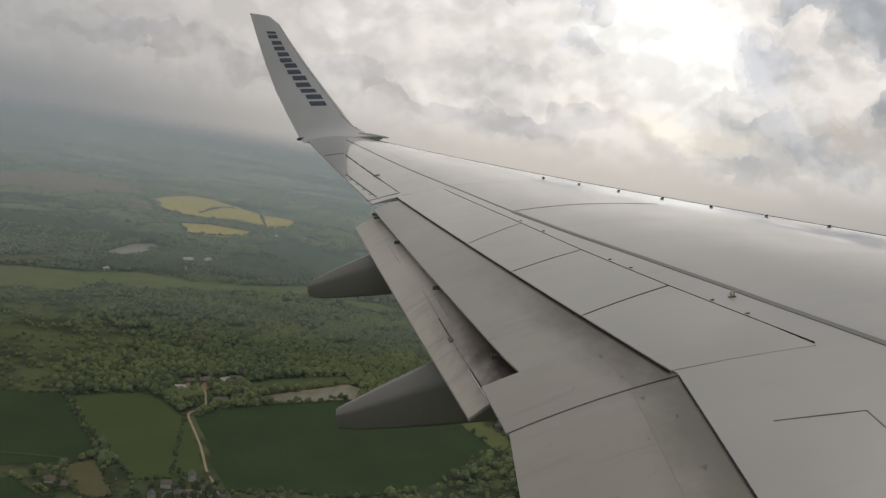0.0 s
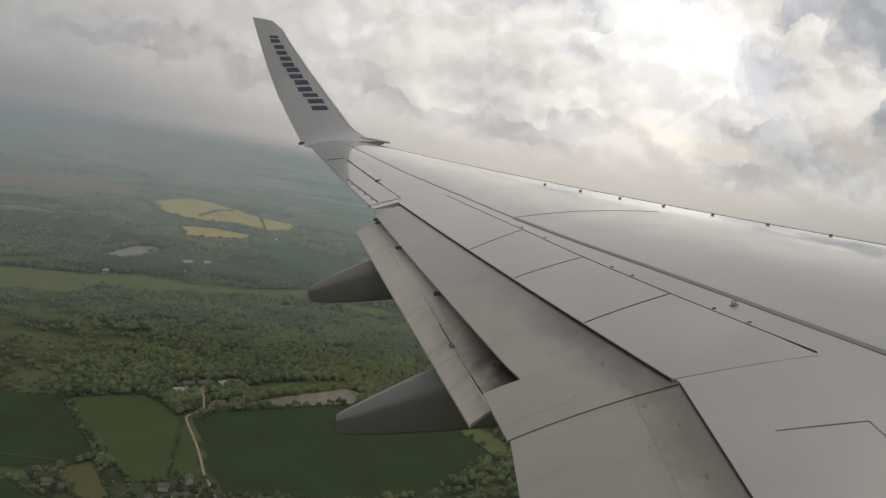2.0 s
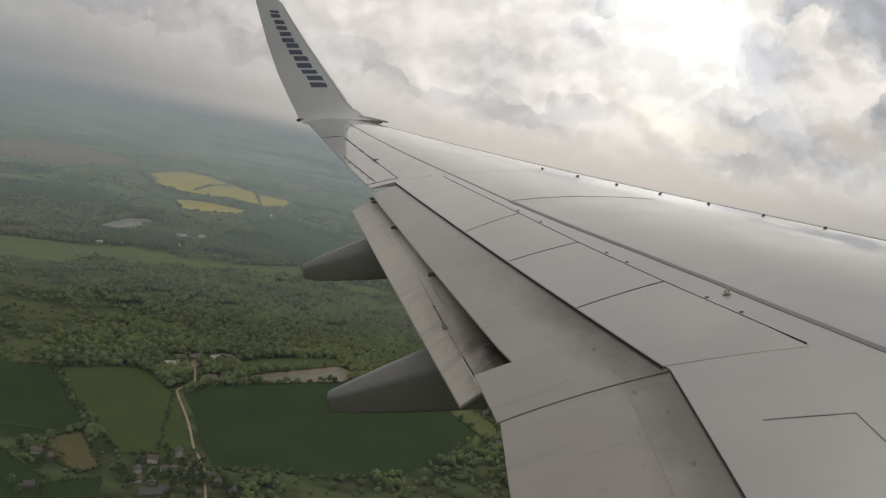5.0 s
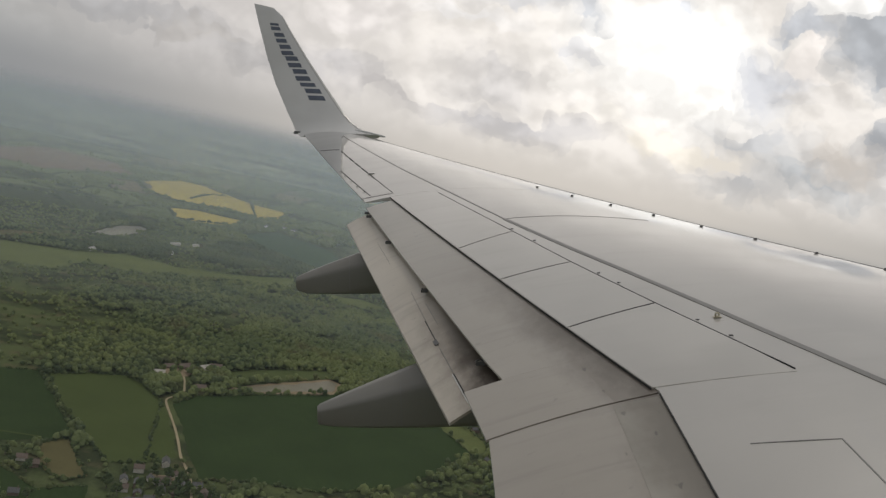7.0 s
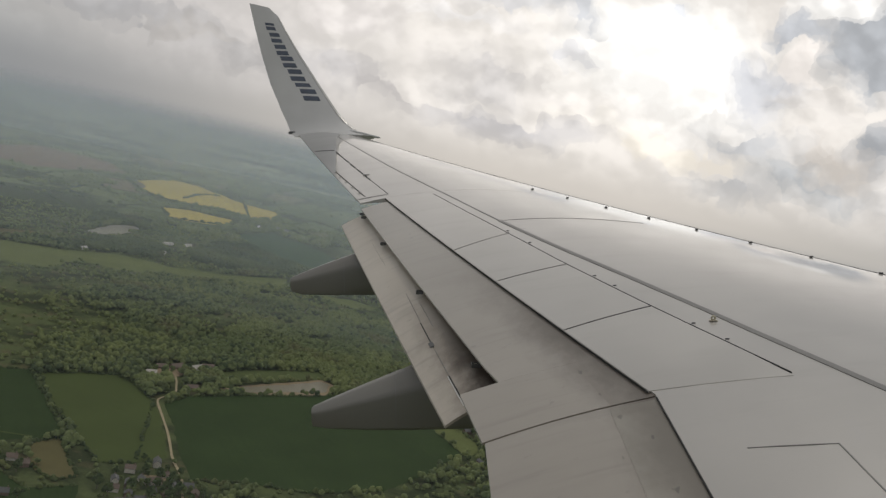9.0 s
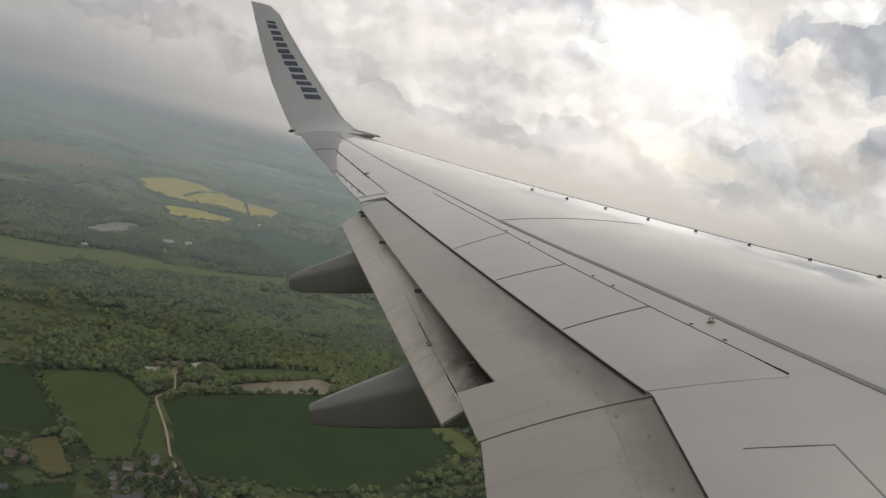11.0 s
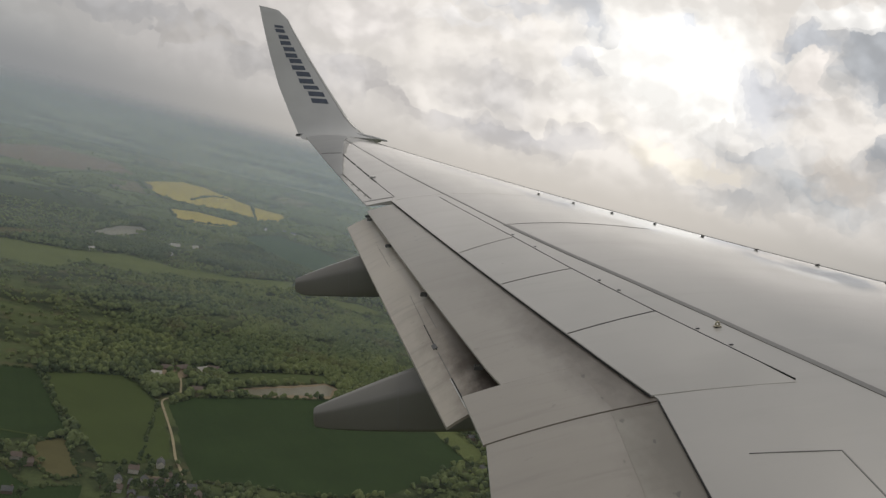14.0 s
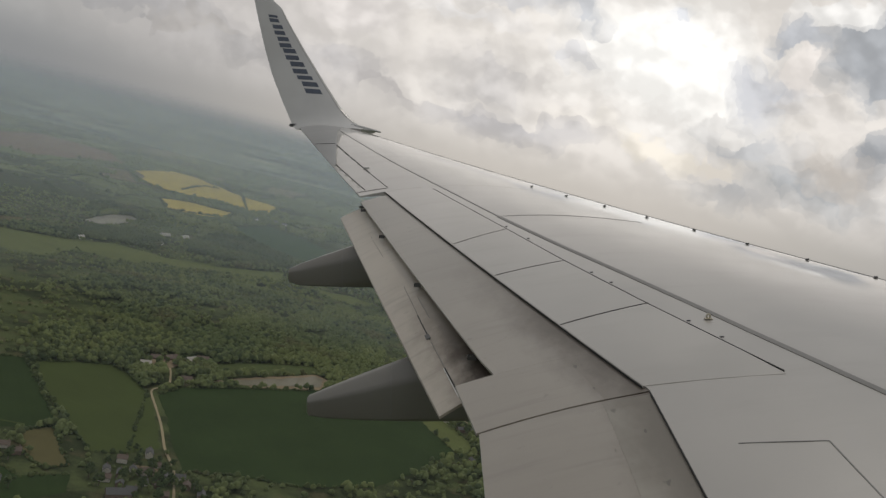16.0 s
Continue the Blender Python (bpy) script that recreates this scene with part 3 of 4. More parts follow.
def build_flaps():
    grid = []
    for i in range(19):
        y = lerp(10.14, 5.06, i / 18)
        grid.append([(x, y, z_flap(x, y)) for s in range(9) for x in [lerp(x_spoiler(y) + 0.05, x_flap_rear(y), s / 8)]])
    main = slab("outboard_flap", grid, 0.012, FLAP_PAINT, wing, "stained grey outboard flap panel")
    grid = []
    for i in range(5):
        y = lerp(5.0595, 4.464, i / 4)
        grid.append([(x, y, z_flap(x, y)) for s in range(9) for x in [lerp(x_spoiler(y) + 0.05, lerp(0.13, 0.235, i / 4), s / 8)]])
    slab("flap_end_panel", grid, 0.015, FLAP_PAINT, wing, "stained grey flap end panel")
    grid = []
    for i in range(7):
        y = lerp(4.452, -0.2, i / 6)
        grid.append([(x, y, z_flap(x, y) - 0.002) for s in range(9) for x in [lerp(x_spoiler(y) + 0.05, 0.25, s / 8)]])
    slab("inboard_flap", grid, 0.015, FLAP_PAINT, wing, "pale grey inboard flap panel")
    # slightly darker strip along the front of the inboard flap
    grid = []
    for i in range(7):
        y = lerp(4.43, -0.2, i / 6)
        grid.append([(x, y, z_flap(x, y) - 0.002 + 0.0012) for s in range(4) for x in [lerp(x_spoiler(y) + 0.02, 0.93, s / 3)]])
    slab("flap_front_strip", grid, 0.0008, STRIP_PAINT, wing, "slightly darker strip along the flap")
    # aft segment, drooped further
    grid = []
    for i in range(19):
        y = lerp(10.16, 5.08, i / 18)
        f = i / 18
        x0, z0 = x_flap_rear(y) + 0.05, z_flap(x_flap_rear(y), y) - 0.075
        dx, dz = lerp(0.29, 0.38, f), lerp(0.13, 0.19, f)
        grid.append([(x0 - dx * s / 6, y, z0 - dz * (0.6 * s / 6 + 0.4 * (s / 6) ** 2)) for s in range(7)])
    aft = slab("aft_flap", grid, 0.02, AFT_PAINT, wing, "drooped aft flap segment with sooting and painted shade")

    def on_aft(y, t, lift):
        f = (10.16 - y) / 5.08
        dx, dz = lerp(0.29, 0.38, f), lerp(0.13, 0.19, f)
        u = t / 6
        return (x_flap_rear(y) + 0.05 - dx * u, y, z_flap(x_flap_rear(y), y) - 0.075 - dz * (0.6 * u + 0.4 * u * u) + lift)

    for y0, s0, y1, s1, width, mat in ((7.30, 2.3, 6.62, 2.8, 0.05, SEALANT), (6.60, 2.85, 6.10, 3.15, 0.11, GAP_DARK), (6.05, 3.2, 5.62, 3.4, 0.05, SEALANT), (5.60, 3.4, 5.10, 3.6, 0.12, GAP_DARK), (5.60, 3.55, 5.16, 3.75, 0.08, BARE_METAL), (6.95, 1.5, 6.45, 1.8, 0.04, SEALANT), (9.0, 2.4, 8.2, 2.6, 0.03, SEALANT)):
        slab("flap_slot", [[on_aft(y, t, 0.004) for t in (s, s + width)] for y, s in ((y0, s0), (y1, s1))], 0.002, mat, aft)
    slab("flap_tab", [[on_aft(y, t, 0.006) for t in (3.0, 3.5)] for y in (6.20, 6.12)], 0.004, STEEL, aft)
    for y in (9.9, 8.72, 7.10, 5.50):
        x, z = x_flap_rear(y) - 0.012, z_flap(x_flap_rear(y), y) - 0.045
        box("flap_roller", (x, y, z), (0.03, 0.016, 0.02), BRASS, main, 0.004)
        for side in (-0.024, 0.024):
            box("flap_bracket", (x + 0.004, y + side, z), (0.06, 0.006, 0.03), STEEL, main, 0.002)
        box("flap_bracket", (x - 0.024, y, z), (0.006, 0.042, 0.028), STEEL, main, 0.002)


def box(name, at, size, mat, parent=None, bevel=0.01, label="", turn=0.0):
    bm = bmesh.new()
    bmesh.ops.create_cube(bm, size=1)
    bmesh.ops.scale(bm, vec=size, verts=bm.verts)
    if bevel:
        bmesh.ops.bevel(bm, geom=bm.edges, offset=bevel, segments=2, affect="EDGES")
    bmesh.ops.rotate(bm, matrix=Matrix.Rotation(turn, 3, "Z"), verts=bm.verts)
    bmesh.ops.translate(bm, vec=at, verts=bm.verts)
    me = bpy.data.meshes.new(name)
    bm.to_mesh(me)
    bm.free()
    me.materials.append(mat)
    ob = new(name, me)
    if parent:
        ob.parent = parent
    if label:
        tagged(ob, label)
    return ob


def fairing_loop(x, y, zt, zb, w):
    """Cross-section: flat sides, a narrow top between two sloped shoulders, a flat keel with rounded corners."""
    h = zt - zb
    half = [(0.0, 1.0), (0.26, 0.99), (0.36, 0.965), (0.90, 0.775), (0.97, 0.72), (1.0, 0.64), (1.0, 0.20), (0.975, 0.06), (0.90, 0.012), (0.75, 0.0)]
    right = [(x, y + w * a, zb + h * b) for a, b in half]
    left = [(x, y - w * a, zb + h * b) for a, b in half[:0:-1]]
    return right + left


def fairing(y, rows):
    """Canoe-shaped flap track fairing; rows: x, top z, bottom z, half width."""
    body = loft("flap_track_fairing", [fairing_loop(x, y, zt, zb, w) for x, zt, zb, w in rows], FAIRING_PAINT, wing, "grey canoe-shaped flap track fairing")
    body.data.set_sharp_from_angle(angle=radians(24))
    return body


def build_fairings():
    near = [(-1.0, -1.945, -2.055, 0.04), (-0.985, -1.93, -2.08, 0.06), (-0.85, -1.872, -2.088, 0.105), (-0.55, -1.748, -2.088, 0.155), (-0.20, -1.61, -2.085, 0.185), (0.2, -1.50, -2.075, 0.20), (0.7, -1.44, -2.05, 0.20), (1.4, -1.42, -1.85, 0.14)]
    outer = [(-1.63, -1.330, -1.435, 0.035), (-1.615, -1.312, -1.465, 0.05), (-1.49, -1.258, -1.497, 0.09), (-1.22, -1.155, -1.502, 0.13), (-0.88, -1.038, -1.502, 0.16), (-0.5, -0.965, -1.497, 0.17), (0.1, -0.95, -1.46, 0.17), (0.8, -0.95, -1.3, 0.12)]
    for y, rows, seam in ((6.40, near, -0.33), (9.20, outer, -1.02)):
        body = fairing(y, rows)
        i = max(j for j in range(len(rows) - 1) if rows[j][0] <= seam)
        f = (seam - rows[i][0]) / (rows[i + 1][0] - rows[i][0])
        x, zt, zb, w = (lerp(a, b, f) for a, b in zip(rows[i], rows[i + 1]))
        band = [[(px, y + (py - y) * 1.004, lerp((zt + zb) / 2, pz, 1.004)) for px, py, pz in fairing_loop(x + d, y, zt, zb, w)] for d in (-0.004, 0.004)]
        loft("fairing_seam", band, SEALANT, body, caps=False)


def build_fittings():
    for i in range(9):
        x, y = 1.23 + 0.366 * i, 10.67 - 0.52 * i
        box("leading_edge_tab", (x, y, z_top(x, y) + 0.008), (0.045, 0.032, 0.016), TAB_GREY, wing, 0.008)
    for y in (8.10, 7.61, 6.48, 6.20, 5.30, 4.99):
        x = x_hinge(y) + 0.02
        box("hinge_bolt", (x, y, z_top(x, y) + 0.012), (0.028, 0.014, 0.009), STEEL, wing, 0.003)
    # ring for the escape line
    x, y = 1.79, 5.33
    z = z_top(x, y)
    box("ring_plate", (x, y, z + 0.004), (0.05, 0.035, 0.004), BRASS, wing, 0.004)
    loops = []
    for i in range(20):
        a = 2 * math.pi * i / 20
        loops.append([(x + (0.012 + 0.006 * math.cos(b)) * math.cos(a), y + 0.006 * math.sin(b), z + 0.019 + (0.012 + 0.006 * math.cos(b)) * math.sin(a)) for b in [2 * math.pi * j / 8 for j in range(8)]])
    loft("escape_line_ring", loops + loops[:1], BRASS, wing, "small brass escape-line ring", caps=False)
    box("tip_light_housing", (-2.74, 16.13, 0.47), (0.17, 0.05, 0.055), STEEL, wing, 0.02, "dark rear position light housing")
    pod = []
    for f in (0.0, 0.15, 0.4, 0.7, 0.9, 1.0):
        x, y, z, r = lerp(-1.62, -1.03, f), lerp(15.95, 15.70, f), lerp(0.50, 0.352, f), (0.004, 0.018, 0.028, 0.028, 0.022, 0.009)[int(round(f * 5))]
        pod.append([(x, y + 0.8 * r * math.cos(a), z + r * math.sin(a)) for a in [2 * math.pi * i / 12 for i in range(12)]])
    loft("tip_fairing", pod, WINGLET_PAINT, wing, "small white fairing at the winglet root")
    x, z = x_flap_rear(10.16) + 0.03, z_flap(x_flap_rear(10.16), 10.16) - 0.065
    box("flap_end_fitting", (x, 10.17, z), (0.10, 0.05, 0.03), STEEL, wing, 0.008)


build_box()
build_tip()
build_winglet()
build_spoilers()
build_lines()
build_flaps()
build_fairings()
build_fittings()

# ---- the land below ----
def sheet(name, outline, z, mat, label, category, kind="structure"):
    ob = mesh_object(name, [(x, y, z) for x, y in outline], [tuple(range(len(outline)))], mat)
    me = ob.data
    if me.polygons[0].normal.z < 0:
        me.flip_normals()
    return tagged(ob, label, category, "", kind)


# the near farmland, west to east
FIELD_WEST = [(-837, 825), (-600, 850), (-500, 890), (-414, 903), (-389, 917), (-299, 789), (-285, 762), (-304, 736), (-383, 690), (-534, 622), (-755, 520), (-900, 640)]
FIELD_LIGHT = [(-377, 913), (-338, 947), (-309, 963), (-284, 948), (-245, 904), (-208, 827), (-184, 764), (-205, 738), (-233, 722), (-274, 770), (-327, 835)]
FIELD_SCRUB = [(-299, 731), (-281, 758), (-260, 719), (-236, 688), (-251, 670), (-279, 690)]
FIELD_SOUTH = [(-330, 690), (-292, 668), (-262, 648), (-228, 672), (-218, 640), (-300, 540), (-430, 590)]
FIELD_DARK = [(-234, 903), (-218, 946), (-156, 998), (-88, 1050), (13, 1140), (70, 1036), (107, 961), (72, 878), (23, 800), (-47, 757), (-100, 749), (-152, 728), (-182, 793), (-205, 847)]
GRASS_CORNER = [(13, 1140), (54, 1123), (103, 1065), (136, 990), (113, 953), (70, 1036)]
POND_LONG = [(-188, 996), (-164, 1030), (-124, 1073), (-85, 1121), (-72, 1114), (-73, 1078), (-119, 1042), (-159, 1008)]
POND_BANK = [(-200, 992), (-166, 1039), (-127, 1081), (-88, 1131), (-62, 1116), (-68, 1068), (-117, 1031), (-160, 999)]
POND_STRIP = [(-219, 1059), (-154, 1126), (-96, 1165), (-75, 1146), (-129, 1088), (-170, 1044), (-198, 1024)]
PADDOCKS = [
    [(8, 1218), (59, 1283), (90, 1205), (81, 1148), (39, 1143)], [(61, 1289), (108, 1341), (206, 1166), (185, 1125), (128, 1159)],
    [(122, 1337), (182, 1314), (243, 1191), (219, 1161)], [(212, 1450), (278, 1504), (292, 1376), (226, 1346)],
    [(140, 1046), (160, 1062), (170, 1010), (150, 985)], [(260, 1069), (379, 1117), (337, 1039), (271, 1018)],
    [(149, 904), (177, 977), (201, 913), (184, 869)], [(285, 1509), (354, 1590), (369, 1474), (303, 1384)]]
FIELD_EAST = [(123, 754), (206, 851), (299, 875), (330, 820), (260, 700), (160, 680)]
# heath, ponds and meadows in the middle distance
MEADOW = [(-807, 1528), (-764, 1564), (-702, 1585), (-653, 1605), (-590, 1680), (-480, 1681), (-387, 1717), (-263, 1835), (-255, 1705), (-411, 1590), (-525, 1540), (-601, 1538), (-615, 1417), (-679, 1403), (-716, 1366)]
MEADOW_EAST = [(-181, 1743), (-111, 1772), (-52, 1739), (-77, 1679), (-136, 1679)]
GLADES = [[(-470, 1190), (-430, 1250), (-390, 1240), (-420, 1170)], [(-640, 1250), (-560, 1330), (-500, 1300), (-590, 1220)], [(-330, 1290), (-290, 1380), (-240, 1370), (-280, 1280)], [(-540, 1060), (-500, 1110), (-455, 1095), (-500, 1040)], [(-150, 1330), (-120, 1390), (-80, 1380), (-110, 1320)]]
POND = [(-720, 1839), (-730, 1904), (-730, 2033), (-702, 2086), (-669, 2043), (-669, 1923), (-691, 1862)]
FIELD_TAN = [(-847, 1597), (-817, 1664), (-777, 1728), (-742, 1716), (-777, 1589), (-807, 1535)]
RAPE_FAR = [(-1076, 3185), (-1058, 3526), (-961, 3509), (-817, 3356), (-683, 3222), (-554, 3190), (-506, 2945), (-572, 2824), (-693, 2857), (-793, 2842), (-875, 2830), (-962, 2895)]
RAPE_NEAR = [(-794, 2568), (-725, 2649), (-582, 2649), (-563, 2494), (-626, 2425), (-703, 2366)]
RAPE_EAST = [(-397, 4820), (-68, 4830), (-52, 4600), (-347, 4638)]
FIELD_FAR = [(-508, 2368), (-445, 2565), (-287, 2457), (-191, 2232), (-236, 1985), (-345, 2080), (-430, 2180)]
FIELD_PALE = [(-838, 2428), (-760, 2466), (-557, 2445), (-566, 2354), (-688, 2327), (-781, 2320)]
FIELD_BEYOND = [(-659, 3817), (-440, 3494), (-320, 3304), (-271, 3117), (-388, 3142), (-539, 3251)]
SOIL_FAR = [(-1707, 3110), (-1685, 3307), (-1704, 3685), (-1529, 3670), (-1386, 3643), (-1160, 3297), (-1266, 3089), (-1327, 2843), (-1455, 2873), (-1548, 2830)]
COPSES = [
    [(-505, 1886), (-494, 2086), (-410, 2169), (-262, 2094), (-214, 1967), (-298, 1859), (-390, 1800), (-466, 1799)],
    [(-698, 1626), (-680, 1805), (-604, 1908), (-527, 1835), (-521, 1726), (-600, 1690), (-663, 1620)],
    [(-803, 2084), (-799, 2302), (-691, 2182), (-655, 2060), (-750, 2064), (-760, 1928)]]
TRACK = [(-256, 1013), (-246, 990), (-240, 969), (-234, 950), (-236, 933), (-243, 918), (-242, 906), (-225, 871), (-204, 827), (-191, 795), (-180, 766), (-168, 745), (-159, 730), (-146, 689), (-132, 643)]
LANE_EAST = [(96, 1130), (132, 1075), (190, 1050), (245, 1035), (300, 1020)]
GRASS_TRACK = [(-560, 690), (-470, 715), (-400, 728), (-345, 738), (-304, 745)]
FARM = [(-277, 1025), (-279, 993), (-240, 1049), (-229, 1066), (-222, 972), (-262, 1038)]
VILLAGE = [(-203, 719), (-174, 722), (-187, 744), (-176, 706), (-207, 694), (-202, 677), (-194, 690), (-188, 674), (-160, 704), (-148, 712), (-162, 690), (-186, 704), (-172, 688), (-138, 698), (-296, 693), (-283, 685), (-271, 631), (-176, 668), (-122, 688), (-150, 672)]
VILLAGE_EAST = [(53, 1123), (69, 1110), (86, 1089), (118, 1042), (135, 1050), (167, 1082), (211, 1052), (218, 1073), (242, 1040), (262, 1362), (107, 1206), (167, 1388), (197, 1412), (147, 967), (130, 937), (183, 1072), (100, 1066)]
SHEDS = [(-563, 1928), (-528, 1967), (-645, 1655), (-532, 1802)]
HAMLET = [(-499, 2625), (-472, 2662), (-448, 2680), (-420, 2674)]
HEDGE_LINES = [
    [(-861, 2771), (-775, 2771), (-676, 2793), (-571, 2800)], [(-834, 2930), (-844, 3068), (-843, 3250), (-799, 3290)], [(-706, 3291), (-578, 2832)],
    [(-752, 2282), (-652, 2314), (-528, 2328)], [(-539, 3215), (-391, 3162), (-270, 3069)], [(-620, 1401), (-553, 1449), (-445, 1456), (-301, 1450)],
    [(-420, 2620), (-300, 2640), (-150, 2560)], [(-300, 2480), (-180, 2700), (-240, 3000)], [(-1250, 2700), (-1000, 2640), (-820, 2560)], [(-1200, 2420), (-960, 2380), (-840, 2400)],
    [(-900, 2160), (-1020, 2280), (-1150, 2250)], [(-560, 2680), (-440, 2900), (-420, 3100)]]
TREE_BELTS = [[(-861, 2760), (-775, 2760), (-676, 2782), (-571, 2790)], [(-1100, 3120), (-960, 2870), (-860, 2800)], [(-1050, 3560), (-940, 3560), (-800, 3400), (-660, 3270)], [(-520, 2700), (-420, 2720), (-300, 2660)]]

far = 4900.0
ground = sheet("ground", [(far * math.cos(2 * math.pi * i / 96), far * math.sin(2 * math.pi * i / 96)) for i in range(96)], 0.0, LAND, "wooded green lowland with patchwork fields", "ground")


def ragged(outline, amp):
    """The outline with its edges broken up, as field edges are."""
    pts = []
    for (x0, y0), (x1, y1) in zip(outline, outline[1:] + outline[:1]):
        length = math.hypot(x1 - x0, y1 - y0)
        n = max(1, int(length / (amp * 4)))
        for i in range(n):
            x, y = lerp(x0, x1, i / n), lerp(y0, y1, i / n)
            q = Vector((x * 0.35 / amp, y * 0.35 / amp, 0.7))
            pts.append((x + amp * 1.6 * noise.noise(q), y + amp * 1.6 * noise.noise(q + Vector((31.0, 7.0, 0.0)))))
    return pts


for outline, z, mat, label in (
        (FIELD_WEST, 0.4, WHEAT_DARK, "dark green wheat field beside woodland"), (FIELD_LIGHT, 0.4, WHEAT_MID, "mid green crop field between hedges"),
        (FIELD_SOUTH, 0.4, WHEAT_DARK, "dark green wheat field in front of the village"),
        (FIELD_SCRUB, 0.7, SCRUB, "small dry brown field corner"), (FIELD_DARK, 0.4, WHEAT_DARK, "dark green crop field beside a pale track"),
        (GRASS_CORNER, 0.7, MEADOW_GRASS, "light green grass strip beside dark crop"), (FIELD_EAST, 0.4, WHEAT_MID, "mid green field below the eastern village"),
        (POND_BANK, 0.5, SAND, "pale sandy bank round a pond"), (POND_STRIP, 0.45, PASTURE, "light green strip above a pond"),
        (RAPE_FAR, 0.5, RAPE, "yellow flowering rape field"), (RAPE_NEAR, 0.5, RAPE, "smaller yellow flowering rape field"), (RAPE_EAST, 0.5, RAPE, "thin distant yellow rape field"),
        (MEADOW, 0.4, MEADOW_GRASS, "light green meadow near a pond"), (MEADOW_EAST, 0.4, MEADOW_GRASS, "small light green meadow among woods"), (FIELD_TAN, 0.5, SCRUB, "dry tan field beside a pond"),
        (FIELD_FAR, 0.4, CROP_FAR, "smooth dark green crop field"), (FIELD_PALE, 0.4, PASTURE, "pale green strip below rape"), (FIELD_BEYOND, 0.4, PASTURE, "distant light green field"),
        (SOIL_FAR, 0.5, BROWN_SOIL, "distant bare brown field"),
        *((p, 0.4, PASTURE, "light green paddock near the village") for p in PADDOCKS)):
    far_off = math.hypot(*outline[0])
    sheet("field", ragged(outline, 2.2 if far_off < 1300 else far_off * 0.005), z, mat, label, "field")
sheet("water", ragged(POND, 5.0), 0.8, WATER, "pale pond among trees", "water")
sheet("water", ragged(POND_LONG, 2.5), 0.9, WATER, "long narrow pale pond with a sandy bank", "water")


def ribbon(name, pts, width, z, mat, label):
    verts, faces = [], []
    for i, (x, y) in enumerate(pts):
        a, b = Vector(pts[max(0, i - 1)]), Vector(pts[min(len(pts) - 1, i + 1)])
        d = (b - a).normalized()
        w = width * (1 + 0.25 * noise.noise(Vector((x * 0.05, y * 0.05, 2.0)))) / 2
        verts += [(x - d.y * w, y + d.x * w, z), (x + d.y * w, y - d.x * w, z)]
    faces = [(2 * i, 2 * i + 1, 2 * i + 3, 2 * i + 2) for i in range(len(pts) - 1)]
    return tagged(mesh_object(name, verts, faces, mat), label, "road", "", "structure")


def rounded(pts, times=3):
    """The open line with its corners cut round."""
    for _ in range(times):
        cut = [pts[0]]
        for (x0, y0), (x1, y1) in zip(pts, pts[1:]):
            cut += [(lerp(x0, x1, 0.25), lerp(y0, y1, 0.25)), (lerp(x0, x1, 0.75), lerp(y0, y1, 0.75))]
        pts = cut + [pts[-1]]
    return pts


ribbon("road", rounded(TRACK), 2.5, 1.0, CHALK, "pale unpaved farm track")
ribbon("road", rounded(LANE_EAST), 4.0, 1.0, CHALK, "pale lane through the eastern village")
ribbon("road", rounded(GRASS_TRACK), 3.0, 0.9, WHEAT_MID, "grassy track across dark wheat")


def inside(px, py, outline):
    hit = np.zeros(px.shape, bool)
    for (x0, y0), (x1, y1) in zip(outline, outline[1:] + outline[:1]):
        cross = ((y0 > py) != (y1 > py)) & (px < (x1 - x0) * (py - y0) / (y1 - y0 + 1e-9) + x0)
        hit ^= cross
    return hit


def clear_of(px, py, pts, gap):
    """True where a spot keeps its distance from the line through pts."""
    ok = np.ones(px.shape, bool)
    for (x0, y0), (x1, y1) in zip(pts, pts[1:]):
        t = np.clip(((px - x0) * (x1 - x0) + (py - y0) * (y1 - y0)) / ((x1 - x0) ** 2 + (y1 - y0) ** 2), 0, 1)
        ok &= np.hypot(px - x0 - t * (x1 - x0), py - y0 - t * (y1 - y0)) > gap
    return ok


